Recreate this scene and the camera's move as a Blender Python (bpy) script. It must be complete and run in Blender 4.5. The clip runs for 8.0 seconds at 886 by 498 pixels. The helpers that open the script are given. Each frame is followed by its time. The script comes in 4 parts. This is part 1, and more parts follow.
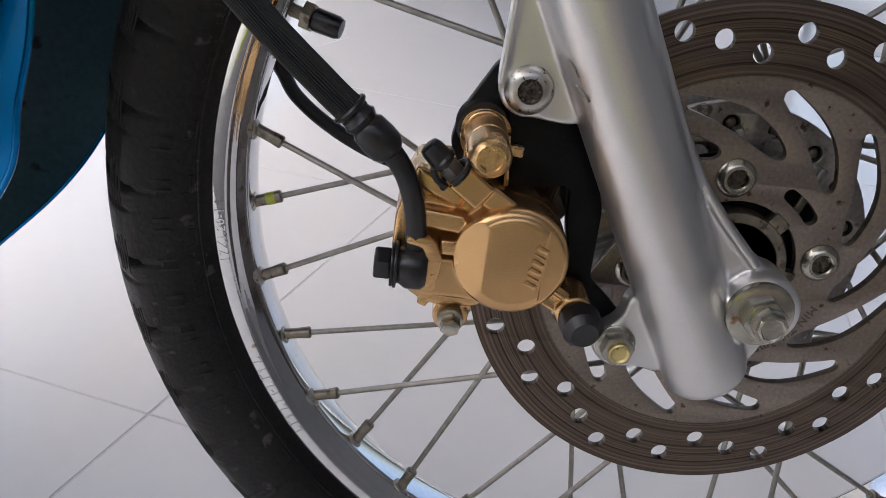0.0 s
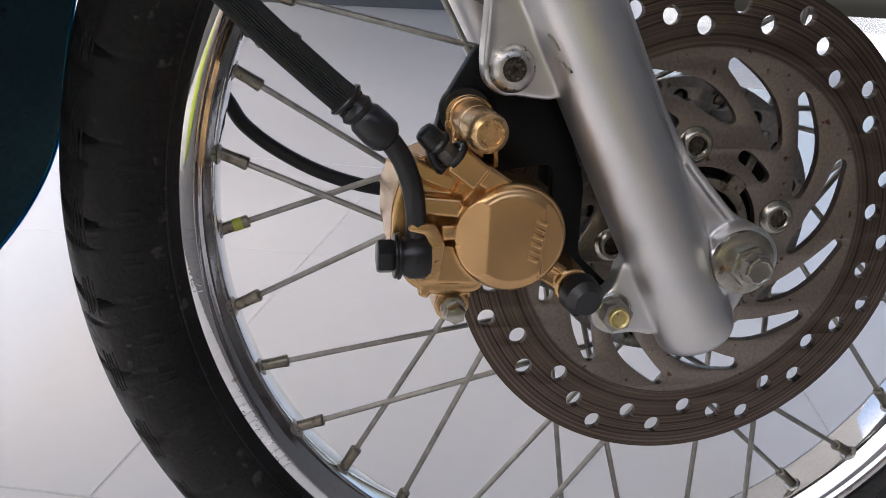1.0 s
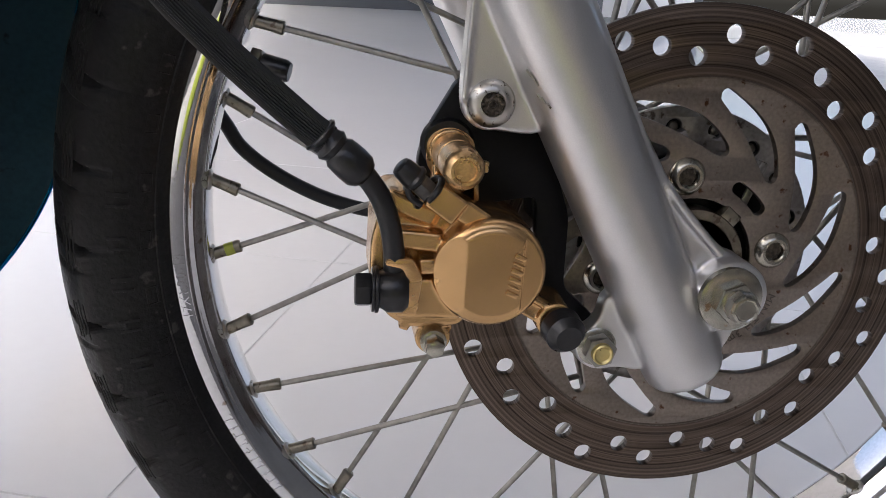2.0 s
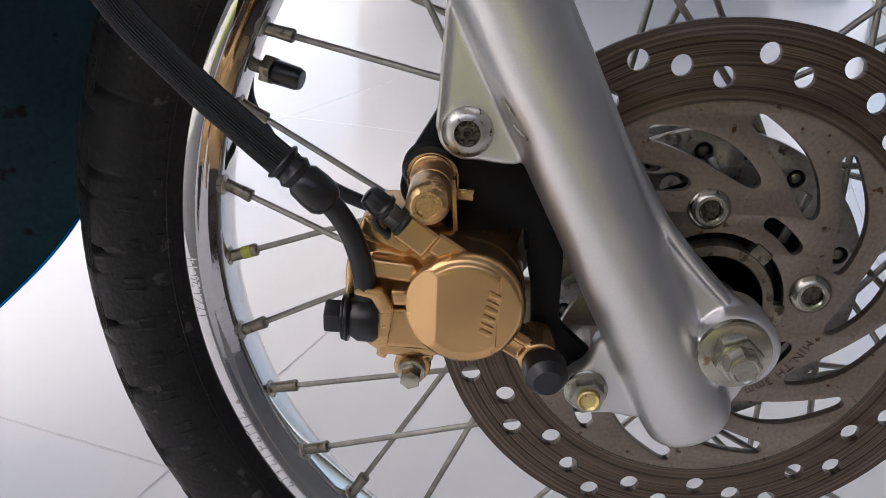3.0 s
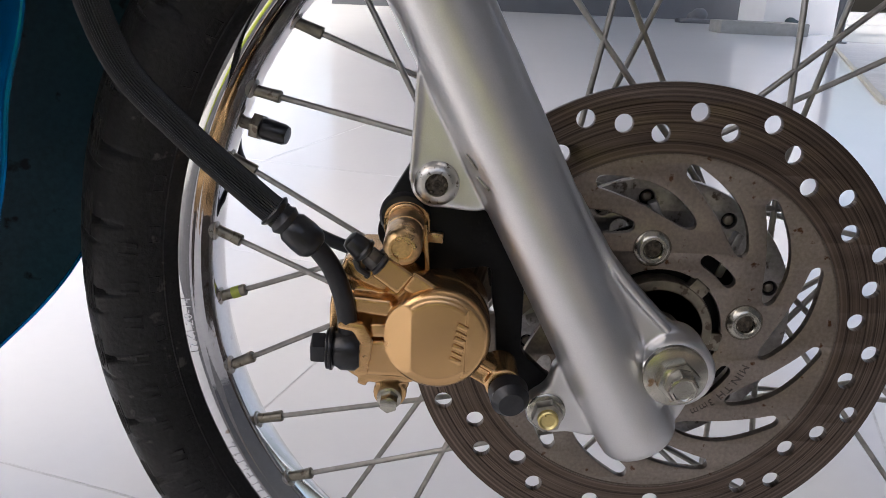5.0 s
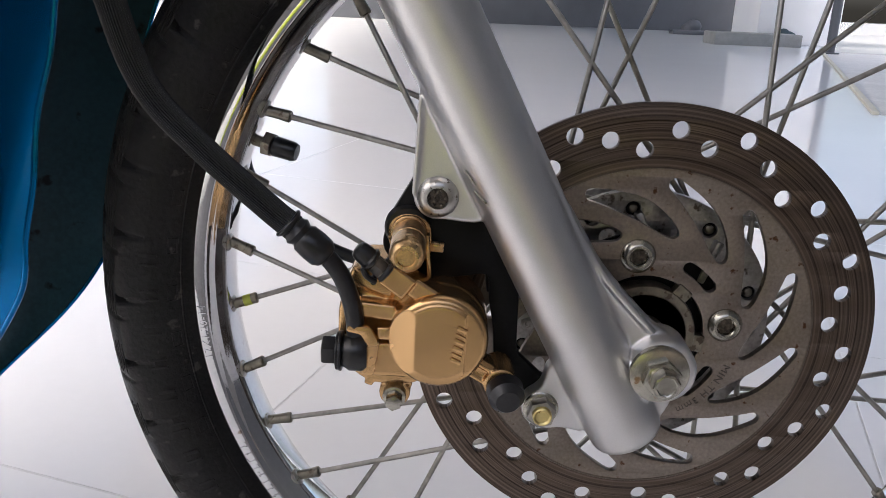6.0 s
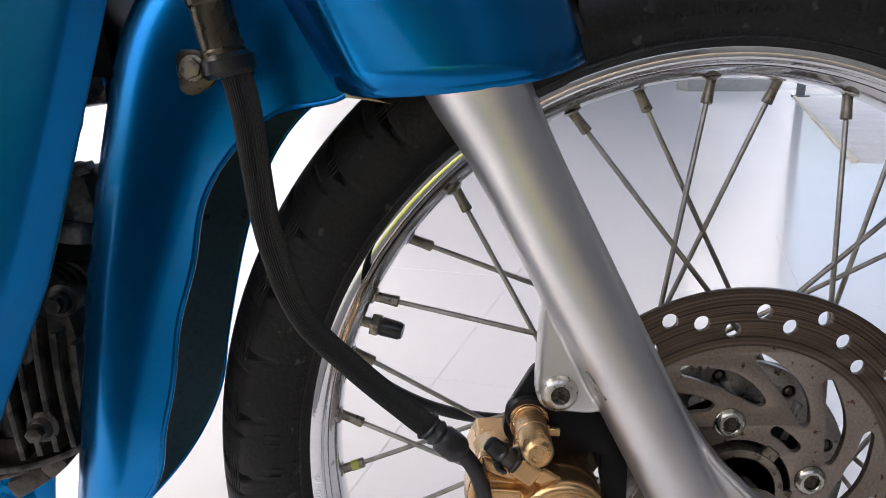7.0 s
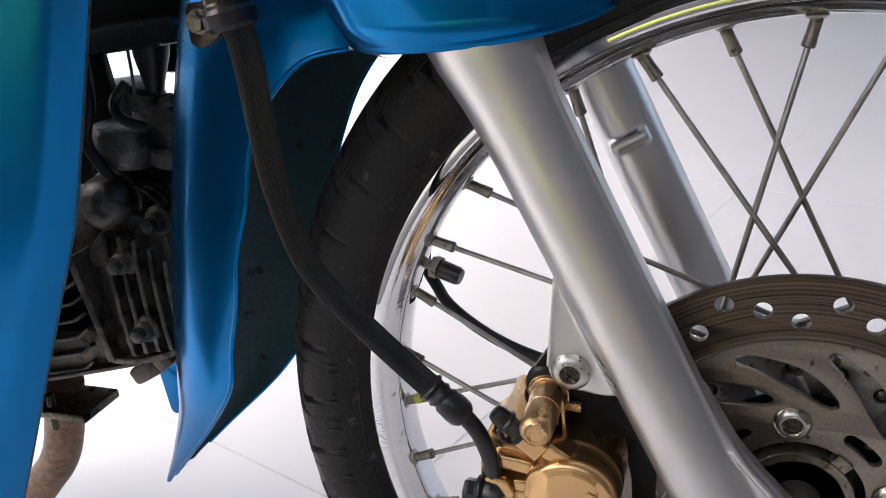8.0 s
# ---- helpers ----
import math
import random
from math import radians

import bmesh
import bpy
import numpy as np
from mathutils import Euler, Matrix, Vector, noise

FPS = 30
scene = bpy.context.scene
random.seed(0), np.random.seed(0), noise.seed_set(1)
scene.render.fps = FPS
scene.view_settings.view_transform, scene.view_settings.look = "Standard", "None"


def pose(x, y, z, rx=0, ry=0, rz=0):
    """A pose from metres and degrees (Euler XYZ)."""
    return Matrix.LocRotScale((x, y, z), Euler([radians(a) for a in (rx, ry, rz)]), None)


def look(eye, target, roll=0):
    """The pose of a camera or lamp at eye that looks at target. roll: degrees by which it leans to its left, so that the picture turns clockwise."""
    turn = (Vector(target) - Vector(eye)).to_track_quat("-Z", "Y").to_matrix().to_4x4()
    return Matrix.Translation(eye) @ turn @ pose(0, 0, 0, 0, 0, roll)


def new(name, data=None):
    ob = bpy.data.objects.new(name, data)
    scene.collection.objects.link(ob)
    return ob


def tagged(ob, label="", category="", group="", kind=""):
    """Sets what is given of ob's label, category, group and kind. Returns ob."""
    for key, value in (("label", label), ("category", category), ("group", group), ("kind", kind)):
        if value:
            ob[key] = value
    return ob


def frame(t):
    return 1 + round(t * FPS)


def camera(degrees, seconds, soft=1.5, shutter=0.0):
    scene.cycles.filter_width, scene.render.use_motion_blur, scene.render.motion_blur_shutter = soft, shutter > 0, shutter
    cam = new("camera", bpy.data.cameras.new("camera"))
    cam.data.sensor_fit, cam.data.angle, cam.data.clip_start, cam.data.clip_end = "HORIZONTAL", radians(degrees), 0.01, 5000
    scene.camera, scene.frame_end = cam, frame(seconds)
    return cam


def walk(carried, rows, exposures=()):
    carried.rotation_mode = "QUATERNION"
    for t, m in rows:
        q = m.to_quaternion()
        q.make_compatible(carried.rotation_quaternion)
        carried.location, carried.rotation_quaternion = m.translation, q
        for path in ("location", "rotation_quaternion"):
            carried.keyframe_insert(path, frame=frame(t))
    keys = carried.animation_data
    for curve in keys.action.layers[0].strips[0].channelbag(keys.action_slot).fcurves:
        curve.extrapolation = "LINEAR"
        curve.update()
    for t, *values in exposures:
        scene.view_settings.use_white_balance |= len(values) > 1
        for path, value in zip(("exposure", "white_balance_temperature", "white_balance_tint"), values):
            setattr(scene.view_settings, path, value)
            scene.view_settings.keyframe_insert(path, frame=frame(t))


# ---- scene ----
# The axle stands over the origin; x runs to the front of the motorcycle, y away from the camera.
cam = camera(56.91, 8.0, soft=0.85)
ROWS = [
    (0, (-0.1378, -0.3151, 0.4087), (-0.1123, 0.1440, 0.2124), 7.28),
    (0.5, (-0.1727, -0.3255, 0.3794), (-0.0889, 0.1401, 0.2177), 3.49),
    (1, (-0.1799, -0.3241, 0.3785), (-0.0856, 0.1425, 0.2258), 2.96),
    (1.5, (-0.1785, -0.3233, 0.3808), (-0.0854, 0.1445, 0.2310), 3.03),
    (2.8, (-0.1038, -0.3087, 0.4098), (-0.1059, 0.1605, 0.2371), 2.59),
    (3, (-0.0970, -0.3036, 0.4124), (-0.1130, 0.1629, 0.2332), 2.64),
    (3.5, (-0.1097, -0.3065, 0.4089), (-0.1107, 0.1641, 0.2398), 2.78),
    (4, (-0.1250, -0.3145, 0.4170), (-0.1196, 0.1583, 0.2544), 2.68),
    (4.5, (-0.1156, -0.3195, 0.4237), (-0.1170, 0.1536, 0.2620), 2.58),
    (4.7, (-0.1057, -0.3277, 0.4264), (-0.1077, 0.1462, 0.2670), 2.52),
    (5.8, (-0.0887, -0.3574, 0.4163), (-0.0892, 0.1198, 0.2671), 2.84),
    (6, (-0.0967, -0.3634, 0.4315), (-0.0969, 0.1140, 0.2827), 2.34),
    (6.5, (-0.1166, -0.3791, 0.4930), (-0.1237, 0.1018, 0.3561), 0.68),
    (7, (-0.1600, -0.3802, 0.5047), (-0.1500, 0.1051, 0.3845), 0.11),
    (7.5, (-0.1563, -0.3808, 0.5062), (-0.1858, 0.1007, 0.3747), 0.04),
    (8, (-0.0555, -0.3397, 0.5310), (-0.2003, 0.1012, 0.3448), -1.85),
]
walk(cam, [(t, look(eye, target, roll)) for t, eye, target, roll in ROWS],
     exposures=[(0.0, 1.34), (1.7, 1.34), (3.0, 1.42), (6.0, 1.42), (7.0, 1.66), (7.5, 1.66), (8.0, 1.70)])

# ---- light ----
# Daylight comes in under an added roof from the rear of the motorcycle and over the lawn; an unseen dark wall is added
# beside its front.
world = bpy.data.worlds.new("world")
scene.world = world
world.use_nodes = True
_nt = world.node_tree
_sky = _nt.nodes.new("ShaderNodeTexSky")
_sky.sky_type, _sky.sun_disc = "NISHITA", False
_sky.sun_elevation, _sky.sun_rotation = radians(62), radians(250)
_sky.air_density, _sky.dust_density, _sky.ozone_density = 0.85, 6.3, 0.5
_bg = _nt.nodes["Background"]
_bg.inputs["Strength"].default_value = 0.15
_nt.links.new(_sky.outputs[0], _bg.inputs[0])

sun = new("sun", bpy.data.lights.new("sun", "SUN"))
sun.data.energy, sun.data.angle, sun.data.color = 1.5, radians(15), (1.0, 0.97, 0.93)
sun.matrix_world = look((-1.4, -0.5, 2.8), (0, 0, 0))


# ---- materials ----
def pbr(name, color, rough, metal=0.0, var=0.15, scale=30.0, bump=0.05, bump_scale=250.0, coat=0.0,
        spots=None, spot_scale=60.0, spot_cut=0.62, stretch=(1, 1, 1), spec=0.5, uneven=0.25):
    """Base colour varied at two scales, uneven roughness, fine relief and, where given, spots of another colour."""
    m = bpy.data.materials.new(name)
    m.use_nodes = True
    n, l = m.node_tree.nodes, m.node_tree.links
    b = n["Principled BSDF"]
    b.inputs["Metallic"].default_value = metal
    b.inputs["Coat Weight"].default_value = coat
    b.inputs["Specular IOR Level"].default_value = spec
    b.inputs["Coat Roughness"].default_value = 0.04
    co = n.new("ShaderNodeTexCoord")
    mp = n.new("ShaderNodeMapping")
    mp.inputs["Scale"].default_value = stretch
    l.new(co.outputs["Object"], mp.inputs[0])

    def noise_of(s, detail):
        t = n.new("ShaderNodeTexNoise")
        t.inputs["Scale"].default_value, t.inputs["Detail"].default_value = s, detail
        l.new(mp.outputs[0], t.inputs["Vector"])
        return t.outputs["Fac"]

    big, fine = noise_of(scale, 4), noise_of(bump_scale, 3)
    mixed = n.new("ShaderNodeMath")
    mixed.operation = "ADD"
    l.new(big, mixed.inputs[0])
    l.new(fine, mixed.inputs[1])
    ramp = n.new("ShaderNodeValToRGB")
    ramp.color_ramp.elements[0].position, ramp.color_ramp.elements[1].position = 0.35, 0.65
    ramp.color_ramp.elements[0].color = (*[c * (1 - var) for c in color], 1)
    ramp.color_ramp.elements[1].color = (*[min(1, c * (1 + var)) for c in color], 1)
    half = n.new("ShaderNodeMath")
    half.operation = "MULTIPLY"
    half.inputs[1].default_value = 0.5
    l.new(mixed.outputs[0], half.inputs[0])
    l.new(half.outputs[0], ramp.inputs[0])
    out = ramp.outputs[0]
    if spots:
        s = n.new("ShaderNodeValToRGB")
        s.color_ramp.elements[0].position, s.color_ramp.elements[1].position = spot_cut, spot_cut + 0.06
        l.new(noise_of(spot_scale, 5), s.inputs[0])
        mx = n.new("ShaderNodeMix")
        mx.data_type = "RGBA"
        l.new(s.outputs[0], mx.inputs[0])
        l.new(out, mx.inputs[6])
        mx.inputs[7].default_value = (*spots, 1)
        out = mx.outputs[2]
    l.new(out, b.inputs["Base Color"])
    rr = n.new("ShaderNodeMapRange")
    rr.inputs["To Min"].default_value, rr.inputs["To Max"].default_value = rough * (1 - uneven), min(1, rough * (1 + uneven))
    l.new(big, rr.inputs[0])
    l.new(rr.outputs[0], b.inputs["Roughness"])
    if bump:
        bp = n.new("ShaderNodeBump")
        bp.inputs["Strength"].default_value, bp.inputs["Distance"].default_value = bump, 0.001
        l.new(fine, bp.inputs["Height"])
        l.new(bp.outputs[0], b.inputs["Normal"])
    return m


def disc_steel(name):
    """Brake disc steel: swept brown band with fine concentric scores outside, greyer carrier inside."""
    m = pbr(name, (0.225, 0.192, 0.162), 0.36, 0.88, var=0.24, scale=26, bump=0.0, bump_scale=600,
            spots=(0.085, 0.040, 0.018), spot_scale=190, spot_cut=0.640)
    n, l = m.node_tree.nodes, m.node_tree.links
    b = n["Principled BSDF"]
    co = n.new("ShaderNodeTexCoord")
    sub = n.new("ShaderNodeVectorMath")
    sub.operation = "SUBTRACT"
    sub.inputs[1].default_value = (0, 0, AXLE_Z)
    l.new(co.outputs["Object"], sub.inputs[0])
    flat = n.new("ShaderNodeVectorMath")
    flat.operation = "MULTIPLY"
    flat.inputs[1].default_value = (1, 0, 1)
    l.new(sub.outputs[0], flat.inputs[0])
    ln = n.new("ShaderNodeVectorMath")
    ln.operation = "LENGTH"
    l.new(flat.outputs[0], ln.inputs[0])
    ring = n.new("ShaderNodeTexNoise")
    ring.noise_dimensions = "1D"
    ring.inputs["Scale"].default_value, ring.inputs["Detail"].default_value = 650, 9
    ring.inputs["Roughness"].default_value = 0.72
    l.new(ln.outputs["Value"], ring.inputs["W"])
    band = n.new("ShaderNodeMapRange")
    band.inputs["From Min"].default_value, band.inputs["From Max"].default_value = 0.0795, 0.0815
    l.new(ln.outputs["Value"], band.inputs[0])
    sc = n.new("ShaderNodeValToRGB")
    sc.color_ramp.elements[0].position, sc.color_ramp.elements[1].position = 0.34, 0.66
    sc.color_ramp.elements[0].color = (0.024, 0.0165, 0.012, 1)
    sc.color_ramp.elements[1].color = (0.178, 0.137, 0.109, 1)
    l.new(ring.outputs["Fac"], sc.inputs[0])
    mx = n.new("ShaderNodeMix")
    mx.data_type = "RGBA"
    l.new(band.outputs[0], mx.inputs[0])
    l.new(b.inputs["Base Color"].links[0].from_socket, mx.inputs[6])
    l.new(sc.outputs[0], mx.inputs[7])
    l.new(mx.outputs[2], b.inputs["Base Color"])
    mul = n.new("ShaderNodeMath")
    mul.operation = "MULTIPLY"
    l.new(ring.outputs["Fac"], mul.inputs[0])
    l.new(band.outputs[0], mul.inputs[1])
    bp = n.new("ShaderNodeBump")
    bp.inputs["Strength"].default_value, bp.inputs["Distance"].default_value = 0.22, 0.0004
    l.new(mul.outputs[0], bp.inputs["Height"])
    l.new(bp.outputs[0], b.inputs["Normal"])
    return m


def dusty_tread(m, r0, r1, color):
    """Worn, dusty rubber from the radius r0 outwards."""
    n, l = m.node_tree.nodes, m.node_tree.links
    b = n["Principled BSDF"]
    co = n.new("ShaderNodeTexCoord")
    sub = n.new("ShaderNodeVectorMath")
    sub.operation = "SUBTRACT"
    sub.inputs[1].default_value = (0, 0, AXLE_Z)
    l.new(co.outputs["Object"], sub.inputs[0])
    flat = n.new("ShaderNodeVectorMath")
    flat.operation = "MULTIPLY"
    flat.inputs[1].default_value = (1, 0, 1)
    l.new(sub.outputs[0], flat.inputs[0])
    ln = n.new("ShaderNodeVectorMath")
    ln.operation = "LENGTH"
    l.new(flat.outputs[0], ln.inputs[0])
    t = n.new("ShaderNodeTexNoise")
    t.inputs["Scale"].default_value, t.inputs["Detail"].default_value = 55, 5
    l.new(co.outputs["Object"], t.inputs["Vector"])
    shift = n.new("ShaderNodeMath")
    shift.operation = "MULTIPLY_ADD"
    shift.inputs[1].default_value = 0.010
    l.new(t.outputs["Fac"], shift.inputs[0])
    l.new(ln.outputs["Value"], shift.inputs[2])
    band = n.new("ShaderNodeMapRange")
    band.inputs["From Min"].default_value, band.inputs["From Max"].default_value = r0 + 0.005, r1 + 0.005
    l.new(shift.outputs[0], band.inputs[0])
    mx = n.new("ShaderNodeMix")
    mx.data_type = "RGBA"
    l.new(band.outputs[0], mx.inputs[0])
    l.new(b.inputs["Base Color"].links[0].from_socket, mx.inputs[6])
    mx.inputs[7].default_value = (*color, 1)
    l.new(mx.outputs[2], b.inputs["Base Color"])


AXLE_Z = 0.28
MID_Y = 0.055          # the wheel's middle plane
FORK_Y = 0.086         # half of the distance between the fork legs
RUBBER = pbr("tyre_rubber", (0.0100, 0.0098, 0.0098), 0.42, var=0.5, scale=18, bump=0.4, bump_scale=420, spots=(0.060, 0.056, 0.052), spot_scale=95, spot_cut=0.64, spec=0.22)
dusty_tread(RUBBER, 0.255, 0.265, (0.030, 0.0282, 0.0262))
CHROME = pbr("chrome", (0.66, 0.665, 0.675), 0.05, 1.0, uneven=0.3, var=0.07, scale=30, bump=0.012, bump_scale=400, spots=(0.34, 0.29, 0.24), spot_scale=110, spot_cut=0.68)
STEEL = pbr("dull_steel", (0.31, 0.295, 0.265), 0.38, 0.9, var=0.2, scale=120, bump=0.05)
NIPPLE = pbr("nipple_nickel", (0.21, 0.19, 0.15), 0.36, 0.9, var=0.3, scale=150, bump=0.1, spots=(0.10, 0.08, 0.06), spot_scale=220, spot_cut=0.58)
DISC = disc_steel("disc_steel")
GOLD = pbr("gold_paint", (0.575, 0.360, 0.170), 0.25, 0.93, var=0.14, scale=60, bump=0.07, bump_scale=2400)
GOLD_WORN = pbr("worn_gold", (0.56, 0.365, 0.18), 0.28, 0.9, var=0.25, scale=90, bump=0.1, bump_scale=700)
SILVER = pbr("silver_paint", (0.60, 0.595, 0.59), 0.32, 0.90, var=0.04, scale=40, uneven=0.08, bump=0.10, bump_scale=1800, spots=(0.20, 0.19, 0.18), spot_scale=230, spot_cut=0.79)
ZINC = pbr("zinc_bolt", (0.37, 0.355, 0.305), 0.23, 0.97, var=0.28, scale=110, bump=0.08, spots=(0.22, 0.13, 0.06), spot_scale=160, spot_cut=0.66)
YELLOW_ZINC = pbr("yellow_zinc", (0.58, 0.47, 0.20), 0.30, 0.9, var=0.2, scale=150, bump=0.08)
HUB = pbr("dull_hub_alloy", (0.36, 0.35, 0.335), 0.36, 0.9, var=0.25, scale=70, bump=0.2, bump_scale=500, spots=(0.10, 0.085, 0.07), spot_scale=150, spot_cut=0.62)
DARK = pbr("black_plate", (0.005, 0.005, 0.0055), 0.42, 0.0, spec=0.14, var=0.3, scale=50, bump=0.15, bump_scale=500)
HOSE = pbr("black_hose_rubber", (0.011, 0.011, 0.012), 0.38, spec=0.4, var=0.3, scale=60, bump=0.1, bump_scale=600)
CAP = pbr("black_cap_rubber", (0.008, 0.008, 0.009), 0.31, spec=0.45, var=0.4, scale=90, bump=0.12, bump_scale=500)
BLUE = pbr("blue_metallic_paint", (0.0001, 0.130, 0.355), 0.25, 0.92, var=0.06, scale=20, bump=0.012, bump_scale=2200, uneven=0.1, coat=0.16, spec=0.0)
# Bare plastic inside the fender; stands in for shade inside the leg shield.
BLUE_INSIDE = pbr("dark_plastic_and_shade", (0.027, 0.072, 0.094), 0.52, spec=0.3, var=0.25, scale=18, bump=0.1, bump_scale=300, spots=(0.006, 0.012, 0.018), spot_scale=70, spot_cut=0.66)
ENGINE = pbr("dirty_engine_alloy", (0.085, 0.081, 0.075), 0.40, 0.35, var=0.4, scale=60, bump=0.3, bump_scale=350, spots=(0.018, 0.017, 0.016), spot_scale=60, spot_cut=0.52)
CASE = pbr("stained_casing", (0.105, 0.088, 0.072), 0.5, 0.4, var=0.4, scale=50, bump=0.3, bump_scale=300, spots=(0.03, 0.027, 0.024), spot_scale=70, spot_cut=0.6)
EXHAUST = pbr("rusty_exhaust", (0.20, 0.125, 0.085), 0.5, 0.6, var=0.4, scale=40, bump=0.2)
GLOSS_BLACK = pbr("gloss_black_plastic", (0.014, 0.014, 0.016), 0.16, var=0.2, scale=30, bump=0.02)
TILE = pbr("white_glazed_tile", (0.73, 0.735, 0.75), 0.12, var=0.012, scale=3, bump=0.0, bump_scale=60, spec=0.4, uneven=0.02)
GROUT = pbr("grey_grout", (0.58, 0.58, 0.59), 0.8, var=0.1, scale=40)
CEILING = pbr("grey_ceiling_paint", (0.40, 0.39, 0.38), 0.8, var=0.05, scale=3)
WALL = pbr("white_wall_paint", (0.80, 0.80, 0.80), 0.7, var=0.03, scale=4)
DARK_WALL = pbr("grey_shutter_paint", (0.10, 0.105, 0.115), 0.5, var=0.15, scale=3)
FILL_WALL = pbr("brown_wall_paint", (0.29, 0.27, 0.25), 0.8, var=0.1, scale=3)
LAWN = pbr("dry_grass", (0.34, 0.41, 0.045), 0.9, var=0.4, scale=14, bump=0.6, bump_scale=90)
STAINED = pbr("stained_chrome", (0.45, 0.435, 0.40), 0.33, 1.0, var=0.15, scale=80, bump=0.1, spots=(0.12, 0.10, 0.08), spot_scale=620, spot_cut=0.60)
RUST_AND_SHADE = pbr("rust_and_socket_shade", (0.075, 0.062, 0.048), 0.45, 0.8, var=0.7, scale=420, bump=0.6, bump_scale=900)
LEAF = pbr("dry_straw", (0.35, 0.27, 0.15), 0.8, var=0.3, scale=200)
EARTH = pbr("brown_earth", (0.20, 0.168, 0.138), 0.9, var=0.3, scale=9, bump=0.4, bump_scale=60)
PAVING = pbr("dark_paving", (0.19, 0.19, 0.195), 0.85, var=0.25, scale=12, bump=0.3, bump_scale=80)
YARD = pbr("pale_concrete", (0.42, 0.42, 0.41), 0.8, var=0.2, scale=10, bump=0.2, bump_scale=90)
CONCRETE = pbr("grey_concrete", (0.25, 0.25, 0.24), 0.8, var=0.2, scale=10)
CLAMP = pbr("tarnished_steel", (0.060, 0.052, 0.038), 0.28, 0.8, var=0.35, scale=90, bump=0.15)
KERB = pbr("pale_kerb", (0.62, 0.58, 0.47), 0.7, var=0.1, scale=8)
DRIVE = pbr("light_concrete", (0.62, 0.615, 0.60), 0.8, var=0.12, scale=4, bump=0.1, bump_scale=40)
BUNDLE = pbr("dark_teal_cloth", (0.035, 0.055, 0.065), 0.8, var=0.3, scale=12)
MARK = pbr("yellow_marking", (0.36, 0.40, 0.05), 0.4, var=0.15, scale=60)
ENGRAVE = pbr("engraved_dark", (0.10, 0.085, 0.07), 0.6, 0.4, var=0.2)


# ---- building helpers ----
def part(name, bm, material, parent, label="", angle=35):
    """Links a bmesh as one mesh object under its parent."""
    me = bpy.data.meshes.new(name)
    bm.normal_update()
    bm.to_mesh(me)
    bm.free()
    for m in (material if isinstance(material, (list, tuple)) else (material,)):
        me.materials.append(m)
    me.polygons.foreach_set("use_smooth", [True] * len(me.polygons))
    me.set_sharp_from_angle(angle=radians(angle))
    ob = new(name, me)
    ob.parent = parent
    return tagged(ob, label)


def fused(name, solids, material, parent, voxel, label="", rounds=4):
    """Cast metal: closed solids melted into one skin with soft fillets."""
    bm = joined(solids)
    ob = part(name, bm, material, parent, label, 180)
    md = ob.modifiers.new("melt", "REMESH")
    md.mode, md.voxel_size, md.use_smooth_shade = "VOXEL", voxel, True
    sm = ob.modifiers.new("soften", "SMOOTH")
    sm.factor, sm.iterations = 0.5, rounds
    return ob


def joined(bms):
    bm = bmesh.new()
    for b in bms:
        me = bpy.data.meshes.new("scrap")
        b.to_mesh(me)
        b.free()
        bm.from_mesh(me)
        bpy.data.meshes.remove(me)
    return bm


def frame_of(axis):
    w = Vector(axis).normalized()
    u = w.orthogonal().normalized() if abs(w.y) < 0.99 else Vector((1, 0, 0))
    return u, w.cross(u), w


def lathe(profile, p, axis, segs=32, turn=0.0, sides=0):
    """A turned solid: (distance along the axis, radius) pairs. With sides it becomes a prism (a hexagon for 6)."""
    bm = bmesh.new()
    u, v, w = frame_of(axis)
    p = Vector(p)
    n = sides or segs
    rings = []
    for s, r in profile:
        if r <= 1e-7:
            rings.append([bm.verts.new(p + w * s)])
        else:
            rings.append([bm.verts.new(p + w * s + (u * math.cos(turn + 2 * math.pi * k / n) + v * math.sin(turn + 2 * math.pi * k / n)) * r) for k in range(n)])
    for a, b in zip(rings, rings[1:]):
        for k in range(n):
            q = [a[k % len(a)], a[(k + 1) % n % len(a)], b[(k + 1) % n % len(b)], b[k % len(b)]]
            q = list(dict.fromkeys(q))
            if len(q) > 2:
                bm.faces.new(q)
    for ring in (rings[0], rings[-1]):
        if len(ring) > 2:
            bm.faces.new(ring)
    bmesh.ops.recalc_face_normals(bm, faces=bm.faces)
    return bm


def cyl(p, q, r, segs=32, edge=0.0008, r2=None, sides=0, turn=0.0):
    """A bar from p to q with rounded ends."""
    p, q = Vector(p), Vector(q)
    h = (q - p).length
    r2 = r if r2 is None else r2
    return lathe([(0, 0), (0, r - edge), (edge * 0.3, r - edge * 0.3), (edge, r), (h - edge, r2), (h - edge * 0.3, r2 - edge * 0.3), (h, r2 - edge), (h, 0)], p, q - p, segs, turn, sides)


def ball(p, r, squash=(1, 1, 1)):
    bm = bmesh.new()
    bmesh.ops.create_uvsphere(bm, u_segments=24, v_segments=14, radius=r)
    bmesh.ops.transform(bm, matrix=Matrix.Translation(p) @ Matrix.Diagonal((*squash, 1)), verts=bm.verts)
    return bm


